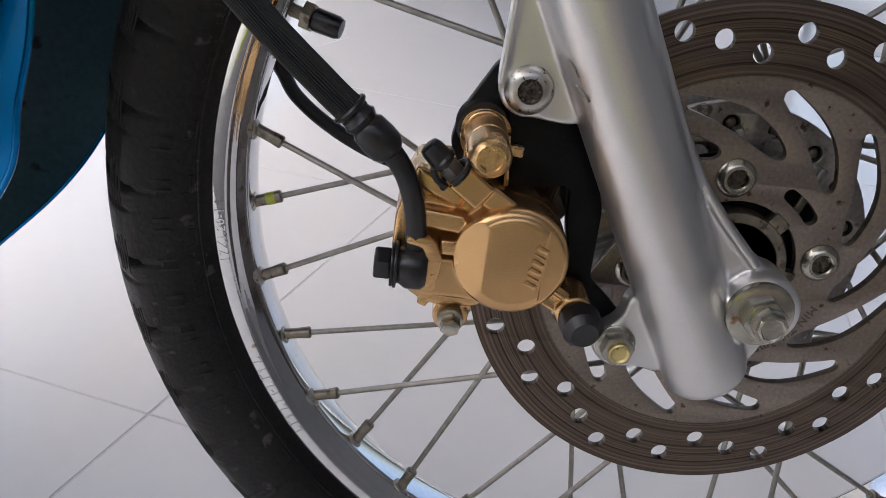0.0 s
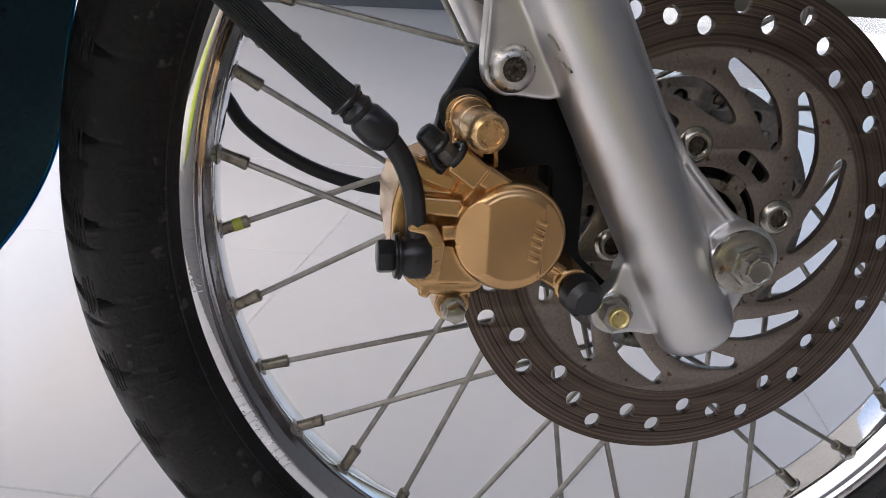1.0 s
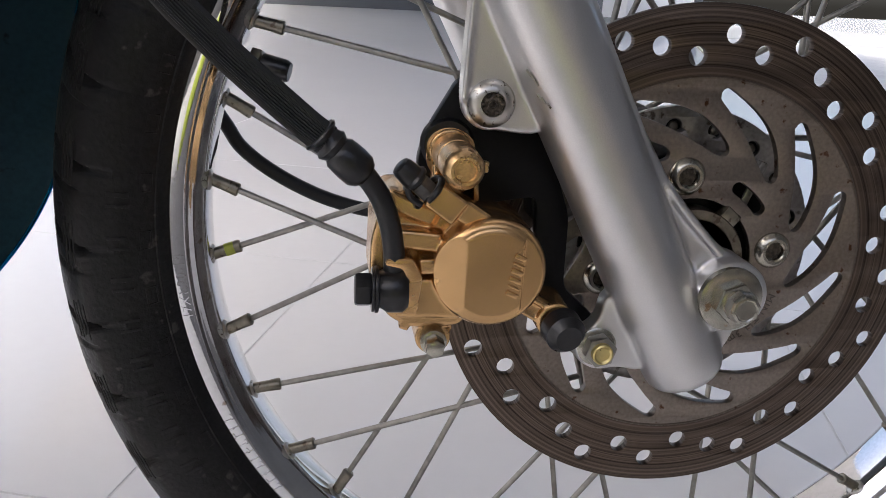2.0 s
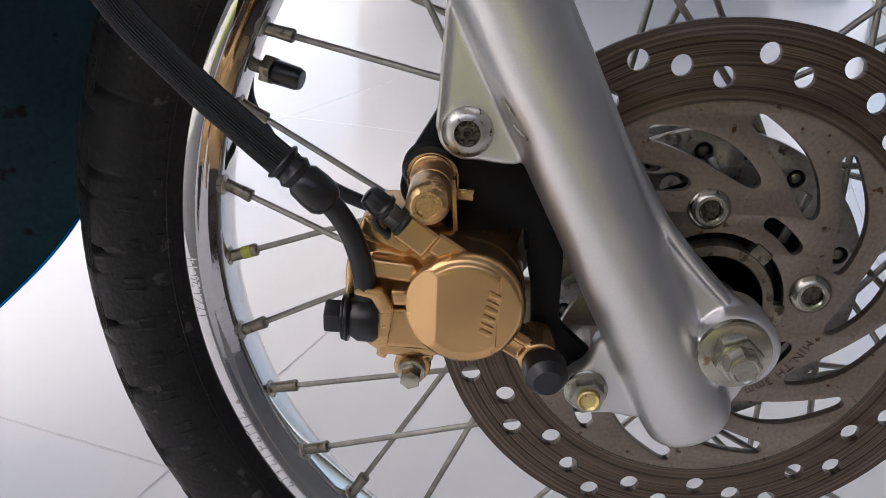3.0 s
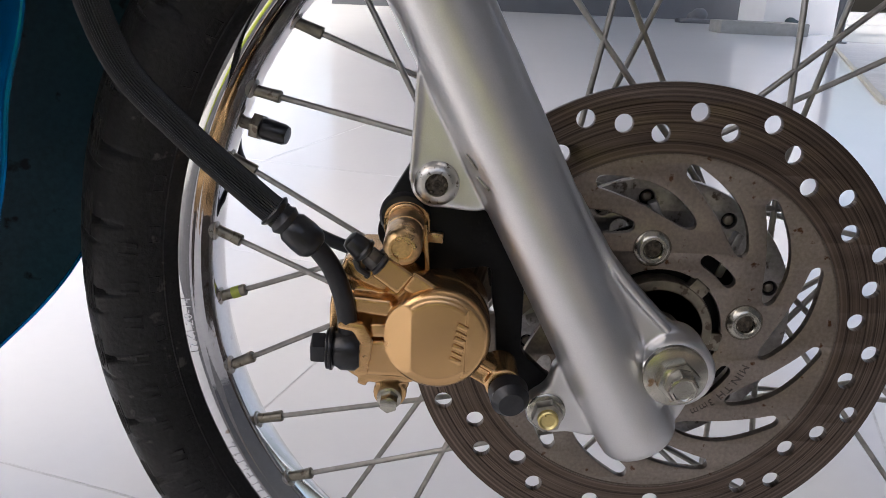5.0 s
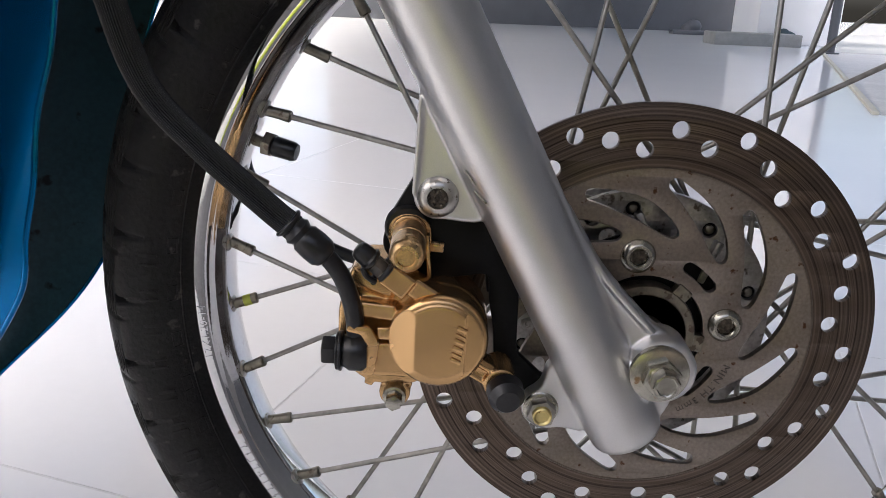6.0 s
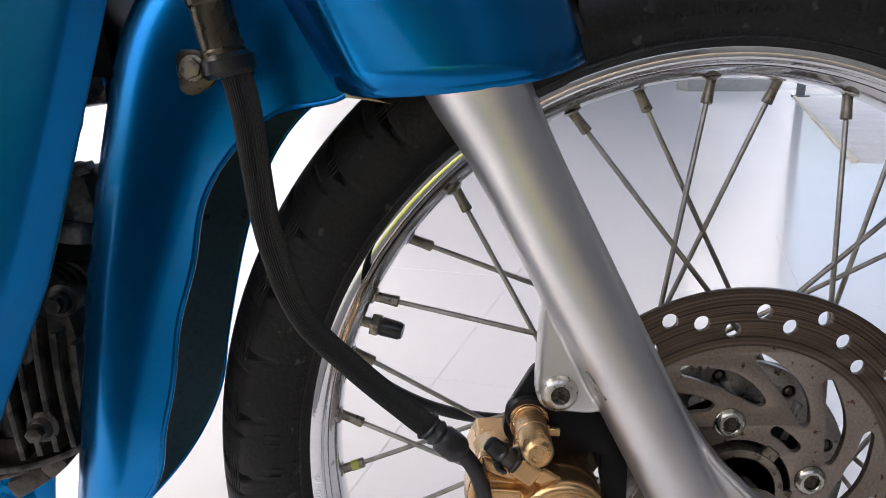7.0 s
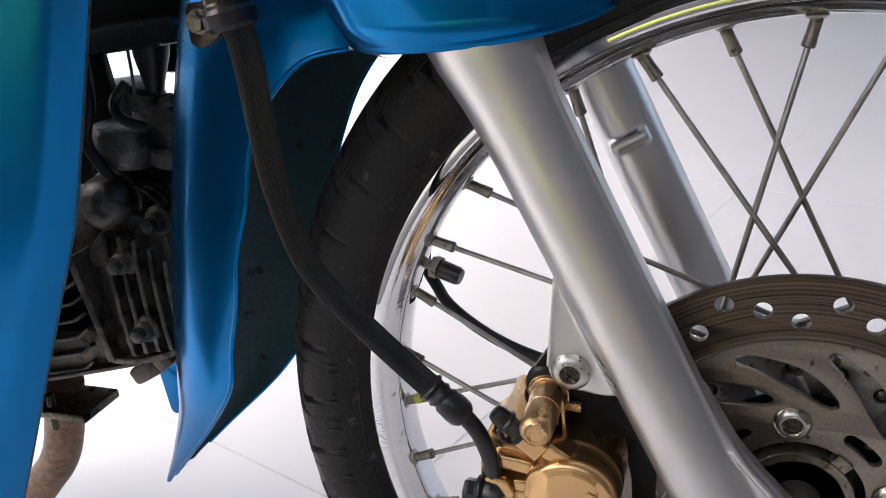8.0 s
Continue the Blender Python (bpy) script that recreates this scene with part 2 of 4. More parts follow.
def block(p, size, turn=0.0, edge=0.001, axis="Y"):
    """A bevelled box, turned about an axis by degrees."""
    bm = bmesh.new()
    bmesh.ops.create_cube(bm, size=1)
    bmesh.ops.transform(bm, matrix=Matrix.Translation(p) @ Matrix.Rotation(radians(turn), 4, axis) @ Matrix.Diagonal((*size, 1)), verts=bm.verts)
    if edge:
        bmesh.ops.bevel(bm, geom=bm.edges[:], offset=edge, segments=2, affect="EDGES", profile=0.5)
    return bm


def circle(cx, cz, r, n=32):
    return [(cx + r * math.cos(2 * math.pi * k / n), cz + r * math.sin(2 * math.pi * k / n)) for k in range(n)]


def soft_loop(pts, n=5):
    """A closed smooth curve through the corners."""
    out = []
    m = len(pts)
    for i in range(m):
        a, b, c, d = (Vector(pts[(i + k - 1) % m]) for k in range(4))
        for j in range(n):
            t = j / n
            out.append(tuple(0.5 * (2 * b + (c - a) * t + (2 * a - 5 * b + 4 * c - d) * t * t + (3 * b - a - 3 * c + d) * t ** 3)))
    return out


def round_loop(pts, r, n=4):
    """A closed outline with rounded corners."""
    out = []
    m = len(pts)
    for i in range(m):
        a, b, c = (Vector(pts[(i + k - 1) % m]) for k in range(3))
        k = min(r, (a - b).length * 0.45, (c - b).length * 0.45)
        p, q = b + (a - b).normalized() * k, b + (c - b).normalized() * k
        for j in range(n + 1):
            t = j / n
            out.append(tuple(p * (1 - t) ** 2 + b * 2 * t * (1 - t) + q * t * t))
    return out


def plate(loops, y0, y1, edge=0.0005):
    """A flat piece with true holes: outlines in x and z, from y0 to y1."""
    cu = bpy.data.curves.new("scrap", "CURVE")
    cu.dimensions, cu.fill_mode = "2D", "BOTH"
    for loop in loops:
        sp = cu.splines.new("POLY")
        sp.points.add(len(loop) - 1)
        for pt, (x, z) in zip(sp.points, loop):
            pt.co = (x, z, 0, 1)
        sp.use_cyclic_u = True
    cu.extrude = abs(y1 - y0) / 2 - edge
    cu.bevel_depth, cu.bevel_resolution, cu.offset = edge, 1, -edge
    ob = bpy.data.objects.new("scrap", cu)
    scene.collection.objects.link(ob)
    me = bpy.data.meshes.new_from_object(ob.evaluated_get(bpy.context.evaluated_depsgraph_get()))
    bpy.data.objects.remove(ob)
    bpy.data.curves.remove(cu)
    bm = bmesh.new()
    bm.from_mesh(me)
    bpy.data.meshes.remove(me)
    bmesh.ops.transform(bm, matrix=Matrix.Translation((0, (y0 + y1) / 2, 0)) @ Matrix.Rotation(radians(90), 4, "X"), verts=bm.verts)
    bmesh.ops.remove_doubles(bm, verts=bm.verts, dist=1e-6)
    bmesh.ops.recalc_face_normals(bm, faces=bm.faces)
    return bm


def spline(pts, n=10):
    """Points along a smooth open curve through pts."""
    pts = [Vector(p) for p in pts]
    pts = [2 * pts[0] - pts[1], *pts, 2 * pts[-1] - pts[-2]]
    out = []
    for a, b, c, d in zip(pts, pts[1:], pts[2:], pts[3:]):
        for j in range(n):
            t = j / n
            out.append(0.5 * (2 * b + (c - a) * t + (2 * a - 5 * b + 4 * c - d) * t * t + (3 * b - a - 3 * c + d) * t ** 3))
    out.append(pts[-2])
    return out


def tube(pts, radius, segs=20, ribs=0, rib=0.0):
    """A hose along pts; radius is a number or a function of 0..1. ribs: lengthwise ridges."""
    bm = bmesh.new()
    rings = []
    up = Vector((0, 1, 0))
    for i, p in enumerate(pts):
        w = (pts[min(i + 1, len(pts) - 1)] - pts[max(i - 1, 0)]).normalized()
        u = (up - w * up.dot(w)).normalized()
        v = w.cross(u)
        r = radius(i / (len(pts) - 1)) if callable(radius) else radius
        rings.append([bm.verts.new(p + (u * math.cos(a) + v * math.sin(a)) * r * (1 + rib * math.cos(ribs * a)))
                      for k in range(segs) for a in (2 * math.pi * k / segs,)])
    for a, b in zip(rings, rings[1:]):
        for k in range(segs):
            bm.faces.new((a[k], a[(k + 1) % segs], b[(k + 1) % segs], b[k]))
    bm.faces.new(rings[0][::-1])
    bm.faces.new(rings[-1])
    bmesh.ops.recalc_face_normals(bm, faces=bm.faces)
    return bm


def ring_sweep(section, segs=180, closed=True):
    """Turns a section of (radius, y) pairs round the axle."""
    bm = bmesh.new()
    rows = []
    for k in range(segs):
        a = 2 * math.pi * k / segs
        rows.append([bm.verts.new((r * math.cos(a), y, AXLE_Z + r * math.sin(a))) for r, y in section])
    m = len(section)
    for k in range(segs):
        p, q = rows[k], rows[(k + 1) % segs]
        for j in range(m if closed else m - 1):
            bm.faces.new((p[j], p[(j + 1) % m], q[(j + 1) % m], q[j]))
    bmesh.ops.recalc_face_normals(bm, faces=bm.faces)
    return bm


def polar(r, deg, y=0.0):
    return Vector((r * math.cos(radians(deg)), y, AXLE_Z + r * math.sin(radians(deg))))


def blend(table, x):
    """Reads a smooth value from (x, value) pairs."""
    xs, ys = [p[0] for p in table], [p[1] for p in table]
    if x <= xs[0]:
        return ys[0]
    for i in range(len(xs) - 1):
        if x <= xs[i + 1]:
            t = (x - xs[i]) / (xs[i + 1] - xs[i])
            m0 = (ys[i + 1] - ys[max(i - 1, 0)]) / (xs[i + 1] - xs[max(i - 1, 0)])
            j = min(i + 2, len(xs) - 1)
            m1 = (ys[j] - ys[i]) / (xs[j] - xs[i])
            h = xs[i + 1] - xs[i]
            return (2 * t ** 3 - 3 * t * t + 1) * ys[i] + (t ** 3 - 2 * t * t + t) * h * m0 + (3 * t * t - 2 * t ** 3) * ys[i + 1] + (t ** 3 - t * t) * h * m1
    return ys[-1]


def arc_text(words, size, radius, start, y, depth, spread=1.0):
    """Letters standing round the axle with their heads outwards, read clockwise from the angle start; proud of y towards the camera."""
    cu = bpy.data.curves.new("scrap", "FONT")
    cu.body, cu.size, cu.extrude, cu.space_character, cu.resolution_u = words, size, depth / 2, spread, 3
    ob = bpy.data.objects.new("scrap", cu)
    scene.collection.objects.link(ob)
    me = bpy.data.meshes.new_from_object(ob.evaluated_get(bpy.context.evaluated_depsgraph_get()))
    bpy.data.objects.remove(ob)
    bpy.data.curves.remove(cu)
    bm = bmesh.new()
    bm.from_mesh(me)
    bpy.data.meshes.remove(me)
    for v in bm.verts:
        a = radians(start) - v.co.x / radius
        r = radius + v.co.y
        v.co = Vector((r * math.cos(a), y - v.co.z, AXLE_Z + r * math.sin(a)))
    bmesh.ops.recalc_face_normals(bm, faces=bm.faces)
    return bm


def arc_bars(radius, height, start, widths, gap, y, depth):
    """Plain bars round the axle where writing cannot be given."""
    out = []
    a = start
    for w in widths:
        loop = []
        for r in (radius, radius + height):
            for k in range(4):
                t = radians(a - math.degrees(w / radius) * (k if r == radius else 3 - k) / 3)
                loop.append((r * math.cos(t), AXLE_Z + r * math.sin(t)))
        out.append(plate([loop], y - depth, y, depth * 0.3))
        a -= math.degrees((w + gap) / radius)
    return joined(out)


# ---- the setting ----
def tile_mesh(side, gap):
    bm = block((0, 0, -0.005), (side - gap, side - gap, 0.01), 0, 0.0005)
    me = bpy.data.meshes.new("tile")
    bm.to_mesh(me)
    bm.free()
    me.materials.append(TILE)
    return me


def far_box(name, lo, hi, material, label, category, kind="", edge=0.01):
    c = [(a + b) / 2 for a, b in zip(lo, hi)]
    bm = block(c, [b - a for a, b in zip(lo, hi)], 0, edge)
    return tagged(part(name, bm, material, None), label, category, "", kind)


floor = tagged(part("floor", block((0, 2, -0.048), (60, 60, 0.1), 0, 0), TILE, None), "white glazed floor tiles on grey grout", "floor", "", "structure")
part("grout_bed", block((-0.325, 0.236, -0.0075), (3.58, 3.58, 0.02), -17.6, 0, "Z"), GROUT, floor)
far_box("wall_far", (-2.15, 13.6, 0), (5.4, 13.9, 6.5), DARK_WALL, "dark grey wall at the end of the white floor", "wall", "structure")
far_box("pillar", (3.60, 9.95, 0), (4.60, 10.9, 3.2), WALL, "white painted pillar beside the dark wall", "pillar", "structure")
far_box("concrete_step", (2.9, 9.3, 0), (3.9, 9.75, 0.14), CONCRETE, "low grey concrete step on the white floor", "step")
tagged(part("kerb", block((2.79, 5.90, 0.008), (5.70, 0.030, 0.018), 68.9, 0.004, "Z"), KERB, None), "pale painted kerb along the edge of the tiles", "kerb", "", "structure")
tagged(part("driveway", block((4.19, 5.355, -0.02), (5.70, 2.96, 0.05), 68.9, 0.004, "Z"), DRIVE, None), "light grey concrete drive beside the tiles", "drive", "", "structure")
tagged(part("post", joined([cyl((3.74, 8.20, 0), (3.74, 8.20, 2.9), 0.045, 20, 0.004), cyl((3.74, 8.20, 0), (3.74, 8.20, 0.02), 0.09, 20, 0.004)]), DARK_WALL, None), "thin dark grey post at the end of the pale kerb", "post")
tagged(fused("cloth_bundle", [ball((3.90, 9.78, 0.075), 0.13, (1.0, 0.8, 0.75)), ball((3.99, 9.76, 0.05), 0.09, (1.0, 0.8, 0.7)), ball((3.86, 9.78, 0.13), 0.07)], BUNDLE, None, 0.012), "dark teal cloth bundle on the white floor", "bundle")
tagged(fused("grey_cloth", [block((3.42, 12.2, 0.03), (0.56, 0.26, 0.06), 0, 0.01), ball((3.46, 12.2, 0.12), 0.11, (1.1, 0.9, 0.9)), ball((3.36, 12.2, 0.08), 0.08)], DARK_WALL, None, 0.012), "dark grey bundle lying by the far wall", "bundle")
# Unseen wall, added as a bright surround on the open side.
far_box("added_wall_left", (-9.0, 1.6, 0), (-8.8, 13.6, 2.2), WALL, "unseen white wall added as a bright surround", "wall", "structure")
# Unseen wall, added to darken the side of the metal that faces it.
far_box("added_wall_right", (1.35, -4.5, 0), (1.55, 1.0, 3.0), DARK_WALL, "unseen dark grey wall added to darken reflections from the front", "wall", "structure")
# Unseen wall behind the camera, added for front fill and brown reflections.
far_box("added_wall_behind", (-9.0, -4.7, 0), (1.55, -4.5, 2.6), FILL_WALL, "unseen brown wall added for fill and reflections", "wall", "structure")
# Unseen roof; its edges are set by how much sky should come in.
far_box("ceiling", (-2.4, -2.3, 3.0), (3.2, 13.6, 3.15), CEILING, "unseen grey roof added to hold back the sky", "ceiling", "structure")
# Unseen dark ground, added for what the metal and paint mirror.
far_box("paving", (-8.9, -1.28, -0.05), (1.35, -0.62, 0.012), PAVING, "unseen dark ground added for reflections, between floor and lawn", "paving", "structure")
far_box("lawn", (-0.40, -3.1, -0.05), (0.10, -1.28, 0.03), LAWN, "yellow-green lawn beside the porch", "lawn", "structure")
# Unseen pale ground, added to lighten the blue paint's reflections.
far_box("yard", (-8.9, -4.5, -0.05), (-0.40, -1.28, 0.02), YARD, "unseen pale ground added to lighten reflections beside the lawn", "yard", "structure")
# Pale ground added out of view so that less green is mirrored.
far_box("added_apron", (-0.40, -4.5, -0.05), (0.10, -3.1, 0.02), YARD, "unseen pale ground added to limit green reflections behind the lawn", "yard", "structure")
far_box("path", (0.10, -4.5, -0.05), (1.35, -1.28, 0.02), EARTH, "brown trodden earth beside the lawn", "path", "structure")

# ---- the motorcycle's front end ----
bike = tagged(new("motorcycle"), "blue motorcycle with gold brake caliper standing on white tiles", "motorcycle")


def tyre():
    """Round tyre with slanting grooves cut into its tread."""
    half = [(0.2235, -0.0165), (0.2262, -0.0215), (0.2300, -0.0268), (0.2380, -0.0322), (0.2460, -0.0342), (0.2530, -0.0335)]
    crown = []
    for k in range(33):
        a = radians(-58 + 116 * k / 32)
        crown.append((0.2390 + 0.0380 * math.cos(a) ** 0.9, 0.0385 * math.sin(a)))
    sec = half + crown + [(r, -y) for r, y in reversed(half)]
    m, segs, grooves = len(sec), 2200, 46
    verts, faces = [], []
    for k in range(segs):
        a = 2 * math.pi * k / segs
        for j, (r, y) in enumerate(sec):
            depth = 0.0
            if r > 0.2475:
                u = abs(y) / 0.034
                turn = a * grooves / (2 * math.pi) + (0.5 if y > 0 else 0)
                long = (turn - 0.85 * u + 0.25 * u * u) % 1.0
                if 0.22 < u < 1.12 and abs(long - 0.5) < 0.066:
                    depth = 0.0056 * min(1, (0.066 - abs(long - 0.5)) / 0.03) * min(1, (u - 0.22) / 0.1)
                short = (turn * 0.5 - 1.4 * u) % 1.0
                mid = (turn + 0.5 - 0.62 * u + 0.25 * u * u) % 1.0
                if 0.46 < u < 0.98 and abs(mid - 0.5) < 0.045:
                    depth = max(depth, 0.0017 * min(1, (0.045 - abs(mid - 0.5)) / 0.025) * min(1, (u - 0.46) / 0.12))
                if 0.62 < u < 0.98 and abs(short - 0.27) < 0.010:
                    depth = max(depth, 0.0012)
            q = r - depth
            verts.append((q * math.cos(a), MID_Y + y, AXLE_Z + q * math.sin(a)))
    for k in range(segs):
        for j in range(m - 1):
            faces.append((k * m + j, k * m + j + 1, (k + 1) % segs * m + j + 1, (k + 1) % segs * m + j))
    me = bpy.data.meshes.new("tyre")
    me.from_pydata(verts, [], faces)
    bm = bmesh.new()
    bm.from_mesh(me)
    bpy.data.meshes.remove(me)
    bmesh.ops.recalc_face_normals(bm, faces=bm.faces)
    return bm


def shoulder_lines(a0, span, seed):
    """A few fine worn ridges along the tread's shoulder."""
    rnd = random.Random(seed)
    solids = []
    for k in range(4):
        y = -0.0262 - 0.0016 * k
        rr = 0.2390 + 0.0380 * math.sqrt(max(0.0, 1 - (y / 0.0385) ** 2)) ** 0.9
        b0 = a0 + rnd.uniform(0, 0.5)
        solids.append(tube([polar(rr, b0 + span * i / 8, MID_Y + y) for i in range(9)], 0.0004, 6))
    return joined(solids)


tyre_part = part("tyre", tyre(), RUBBER, bike, "worn black tyre with slanting grooves")
SIDE = MID_Y - 0.0345
part("bead_line", ring_sweep([(0.2290, MID_Y - 0.0262), (0.2296, MID_Y - 0.0272), (0.2303, MID_Y - 0.0270)], 240), RUBBER, tyre_part)
part("moulded_words", arc_text("MADE IN JAPAN", 0.0065, 0.2415, 101.5, SIDE + 0.0011, 0.0014, 1.35), RUBBER, tyre_part, "small moulded words")
for k in range(8):
    part("moulded_mark", arc_bars(0.2395, 0.009, 207 - 4.4 * k, [0.0014, 0.0014 + 0.0008 * (k % 2)], 0.0030, SIDE + 0.0008, 0.0006), RUBBER, tyre_part)
tagged(part("tread_ridging", joined([shoulder_lines(360 / 46 * k - 2.2, 3.6 + 0.5 * (k % 3), k) for k in range(46)]), RUBBER, tyre_part), kind="stuff")
for k in range(58):
    a = 6.2 * k
    loop = [polar(rr, a + da, MID_Y - 0.0288 - 0.66 * (rr - 0.2335)) for rr, da in ((0.2318, -0.95), (0.2358, -0.95), (0.2358, 0.95), (0.2318, 0.95), (0.2318, -0.95))]
    part("moulded_frame", tube(loop, 0.00055, 6), RUBBER, tyre_part)

_h = [(0.2240, -0.0165), (0.2258, -0.0185), (0.2262, -0.0198), (0.2257, -0.0204), (0.2249, -0.02068), (0.2226, -0.0206), (0.2206, -0.0205), (0.2195, -0.0200), (0.2188, -0.0196), (0.2180, -0.0180),
      (0.2172, -0.0176), (0.2150, -0.0160), (0.2128, -0.0128), (0.2113, -0.0118), (0.2104, -0.0100), (0.2100, -0.0060), (0.2094, 0.0)]
_rim_out = _h + [(r, -y) for r, y in reversed(_h[:-1])]
_rim_in = [(0.2200, 0.0150), (0.2150, 0.0090), (0.2112, 0.0), (0.2150, -0.0090), (0.2200, -0.0150)]
rim = part("rim", ring_sweep([(r, MID_Y + y) for r, y in _rim_out + _rim_in], 360), CHROME, bike, "chromed steel rim with stamped size mark", 50)
part("size_mark", arc_text("17X1.20-14", 0.0062, 0.2202, 190.2, MID_Y - 0.0205, 0.0008, 1.05), CHROME, rim, "stamped size mark")
for a, w in ((172.6, 0.0045), (171.2, 0.0045), (164.0, 0.005)):
    part("stamped_mark", arc_bars(0.2205, 0.0045, a, [0.0012, 0.0012], w - 0.0024, MID_Y - 0.0203, 0.0002), CHROME, rim)
for k, w in enumerate((0.0030, 0.0010, 0.0030, 0.0024, 0.0030, 0.0010, 0.0028, 0.0012, 0.0028, 0.0026)):
    part("stamped_mark", joined([arc_bars(0.2202, 0.0046, 204.5 + 1.28 * k, [0.0008], 0.0, MID_Y - 0.0205, 0.0005), arc_bars(0.2202 + 0.0018 * (k % 3), 0.0010, 204.5 + 1.28 * k, [w], 0.0, MID_Y - 0.0205, 0.0005)]), CHROME, rim)

for k in range(36):
    a = 3.68 + 10 * k
    right = k % 2 == 1
    way = -1 if (k // 2) % 2 == 1 else 1
    yn = MID_Y - (0.0089 if right else 0.0037)
    yh = 0.020 if right else 0.0613
    rh, twist = 0.0532, 70.7
    outer = polar(0.2085, a, yn)
    inner = polar(rh, a + way * twist, yh)
    d = (inner - outer).normalized()
    part("spoke", cyl(outer, inner, 0.00145, 10, 0.0002), STEEL, rim)
    part("nipple", lathe([(0, 0), (0, 0.0030), (0.0015, 0.0028), (0.0080, 0.0028), (0.0125, 0.0031), (0.0135, 0.0031), (0.0140, 0.0026), (0.0141, 0.0018), (0.0141, 0)], outer - d * 0.002, d, 12), NIPPLE, rim)
    if k == 18:
        part("paint_band", cyl(outer + d * 0.0045, outer + d * 0.0090, 0.0031, 16, 0.0003), MARK, rim, "yellow paint on a spoke nipple")
    part("spoke_seat", lathe([(0, 0), (0, 0.0050), (0.0008, 0.0046), (0.0014, 0.0036), (0.0016, 0)], polar(0.2104, a, yn), polar(0.2, a, yn) - polar(0.21, a, yn), 20), STAINED, rim)
# valve
_v0, _v1 = Vector((-0.2015, 0.0545, 0.3575)), Vector((-0.1728, 0.0490, 0.3510))
valve = part("valve_stem", cyl(_v0, _v0.lerp(_v1, 0.62), 0.0030, 16), NIPPLE, rim)
part("valve_nut", cyl(_v0.lerp(_v1, 0.38), _v0.lerp(_v1, 0.54), 0.0066, 6, 0.0006, sides=6), NIPPLE, rim)
part("valve_cap", lathe([(0, 0), (0, 0.0050), (0.001, 0.0054), (0.0105, 0.0051), (0.0125, 0.0042), (0.0130, 0)], _v0.lerp(_v1, 0.56), _v1 - _v0, 20), CAP, rim, "black plastic valve cap")

# hub behind the disc
hub = part("hub", joined([lathe([(0, 0), (0, 0.034), (0.004, 0.036), (0.014, 0.027), (0.032, 0.027), (0.040, 0.040), (0.050, 0.040), (0.051, 0.018), (0.118, 0.018), (0.118, 0)], (0, 0.0165, AXLE_Z), (0, 1, 0), 64),
                    plate([circle(0, AXLE_Z, 0.0664, 96), *[circle(*(polar(0.0572, 16.5 + 20 * k)[i] for i in (0, 2)), 0.0036, 14) for k in range(18)],
                           *[circle(*(polar(0.0455, 22.5 + 45 * k)[i] for i in (0, 2)), 0.0042, 16) for k in range(8)]], 0.0175, 0.0225, 0.0008),
                    *[block(polar(0.046, 45 * k, 0.0155), (0.022, 0.006, 0.004), -45 * k - 25, 0.001) for k in range(8)],
                    plate([circle(0, AXLE_Z, 0.060, 96)], 0.0585, 0.0645, 0.0008)]), HUB, bike, "cast alloy wheel hub with spoke flanges")
for k in range(18):
    c = polar(0.0572, 16.5 + 20 * k, 0.0186)
    part("spoke_head", lathe([(0, 0), (0, 0.0024), (0.0012, 0.0021), (0.0018, 0.0012), (0.0020, 0)], c + Vector((0, 0.001, 0)), (0, -1, 0), 12), NIPPLE, hub)
    # Black plug behind each hole stands in for the shade in it.
    part("spoke_hole_shade", cyl(c + Vector((0, 0.0012, 0)), c + Vector((0, 0.0035, 0)), 0.0040, 14, 0.0002), DARK, hub)
# Black disc stands in for the deep shade in the hub's centre.
part("hub_shade", lathe([(0, 0), (0, 0.0285), (0.004, 0.0290), (0.006, 0.046), (0.0075, 0.046), (0.0075, 0)], (0, 0.0085, AXLE_Z), (0, 1, 0), 48), DARK, bike, "black disc in place of the shade inside the hub")
part("speed_ring", joined([lathe([(0, 0.0205), (0, 0.0245), (0.001, 0.0250), (0.009, 0.0250), (0.009, 0.0205), (0, 0.0205)], (0, -0.002, AXLE_Z), (0, 1, 0), 64),
                           *[block(polar(0.0262, a, 0.0015), (0.0075, 0.006, 0.0085), -a, 0.0008) for a in (-8, 52, 172, 232)]]), NIPPLE, bike, "worn steel ring inside the disc")
part("axle_sleeve", cyl((0, -0.040, AXLE_Z), (0, 0.010, AXLE_Z), 0.0105, 32), STEEL, bike)


# brake disc
def window(tip):
    shape = [(0.0728, 0.2), (0.0752, 0.0), (0.0765, -1.8), (0.0750, -5.2), (0.0704, -14.0), (0.0660, -22.0), (0.0607, -29.5), (0.0545, -37.0),
             (0.0508, -39.5), (0.0485, -37.2), (0.0495, -30.8), (0.0575, -16.0), (0.0662, -5.3), (0.0712, -0.4)]
    return soft_loop([(polar(r, tip + d).x, polar(r, tip + d).z) for r, d in shape], 4)


def slot(r, a0, a1, w):
    """A slot along an arc, with round ends; it runs from a0 down to a1."""
    side = lambda rr: [polar(rr, a0 + (a1 - a0) * k / 8) for k in range(9)]
    pts = side(r + w)
    c = polar(r, a1)
    pts += [c + Vector((math.cos(radians(a1 - t)), 0, math.sin(radians(a1 - t)))) * w for t in (30, 60, 90, 120, 150)]
    pts += side(r - w)[::-1]
    c = polar(r, a0)
    pts += [c + Vector((math.cos(radians(a0 + t)), 0, math.sin(radians(a0 + t)))) * w for t in (150, 120, 90, 60, 30)]
    return [(p.x, p.z) for p in pts]


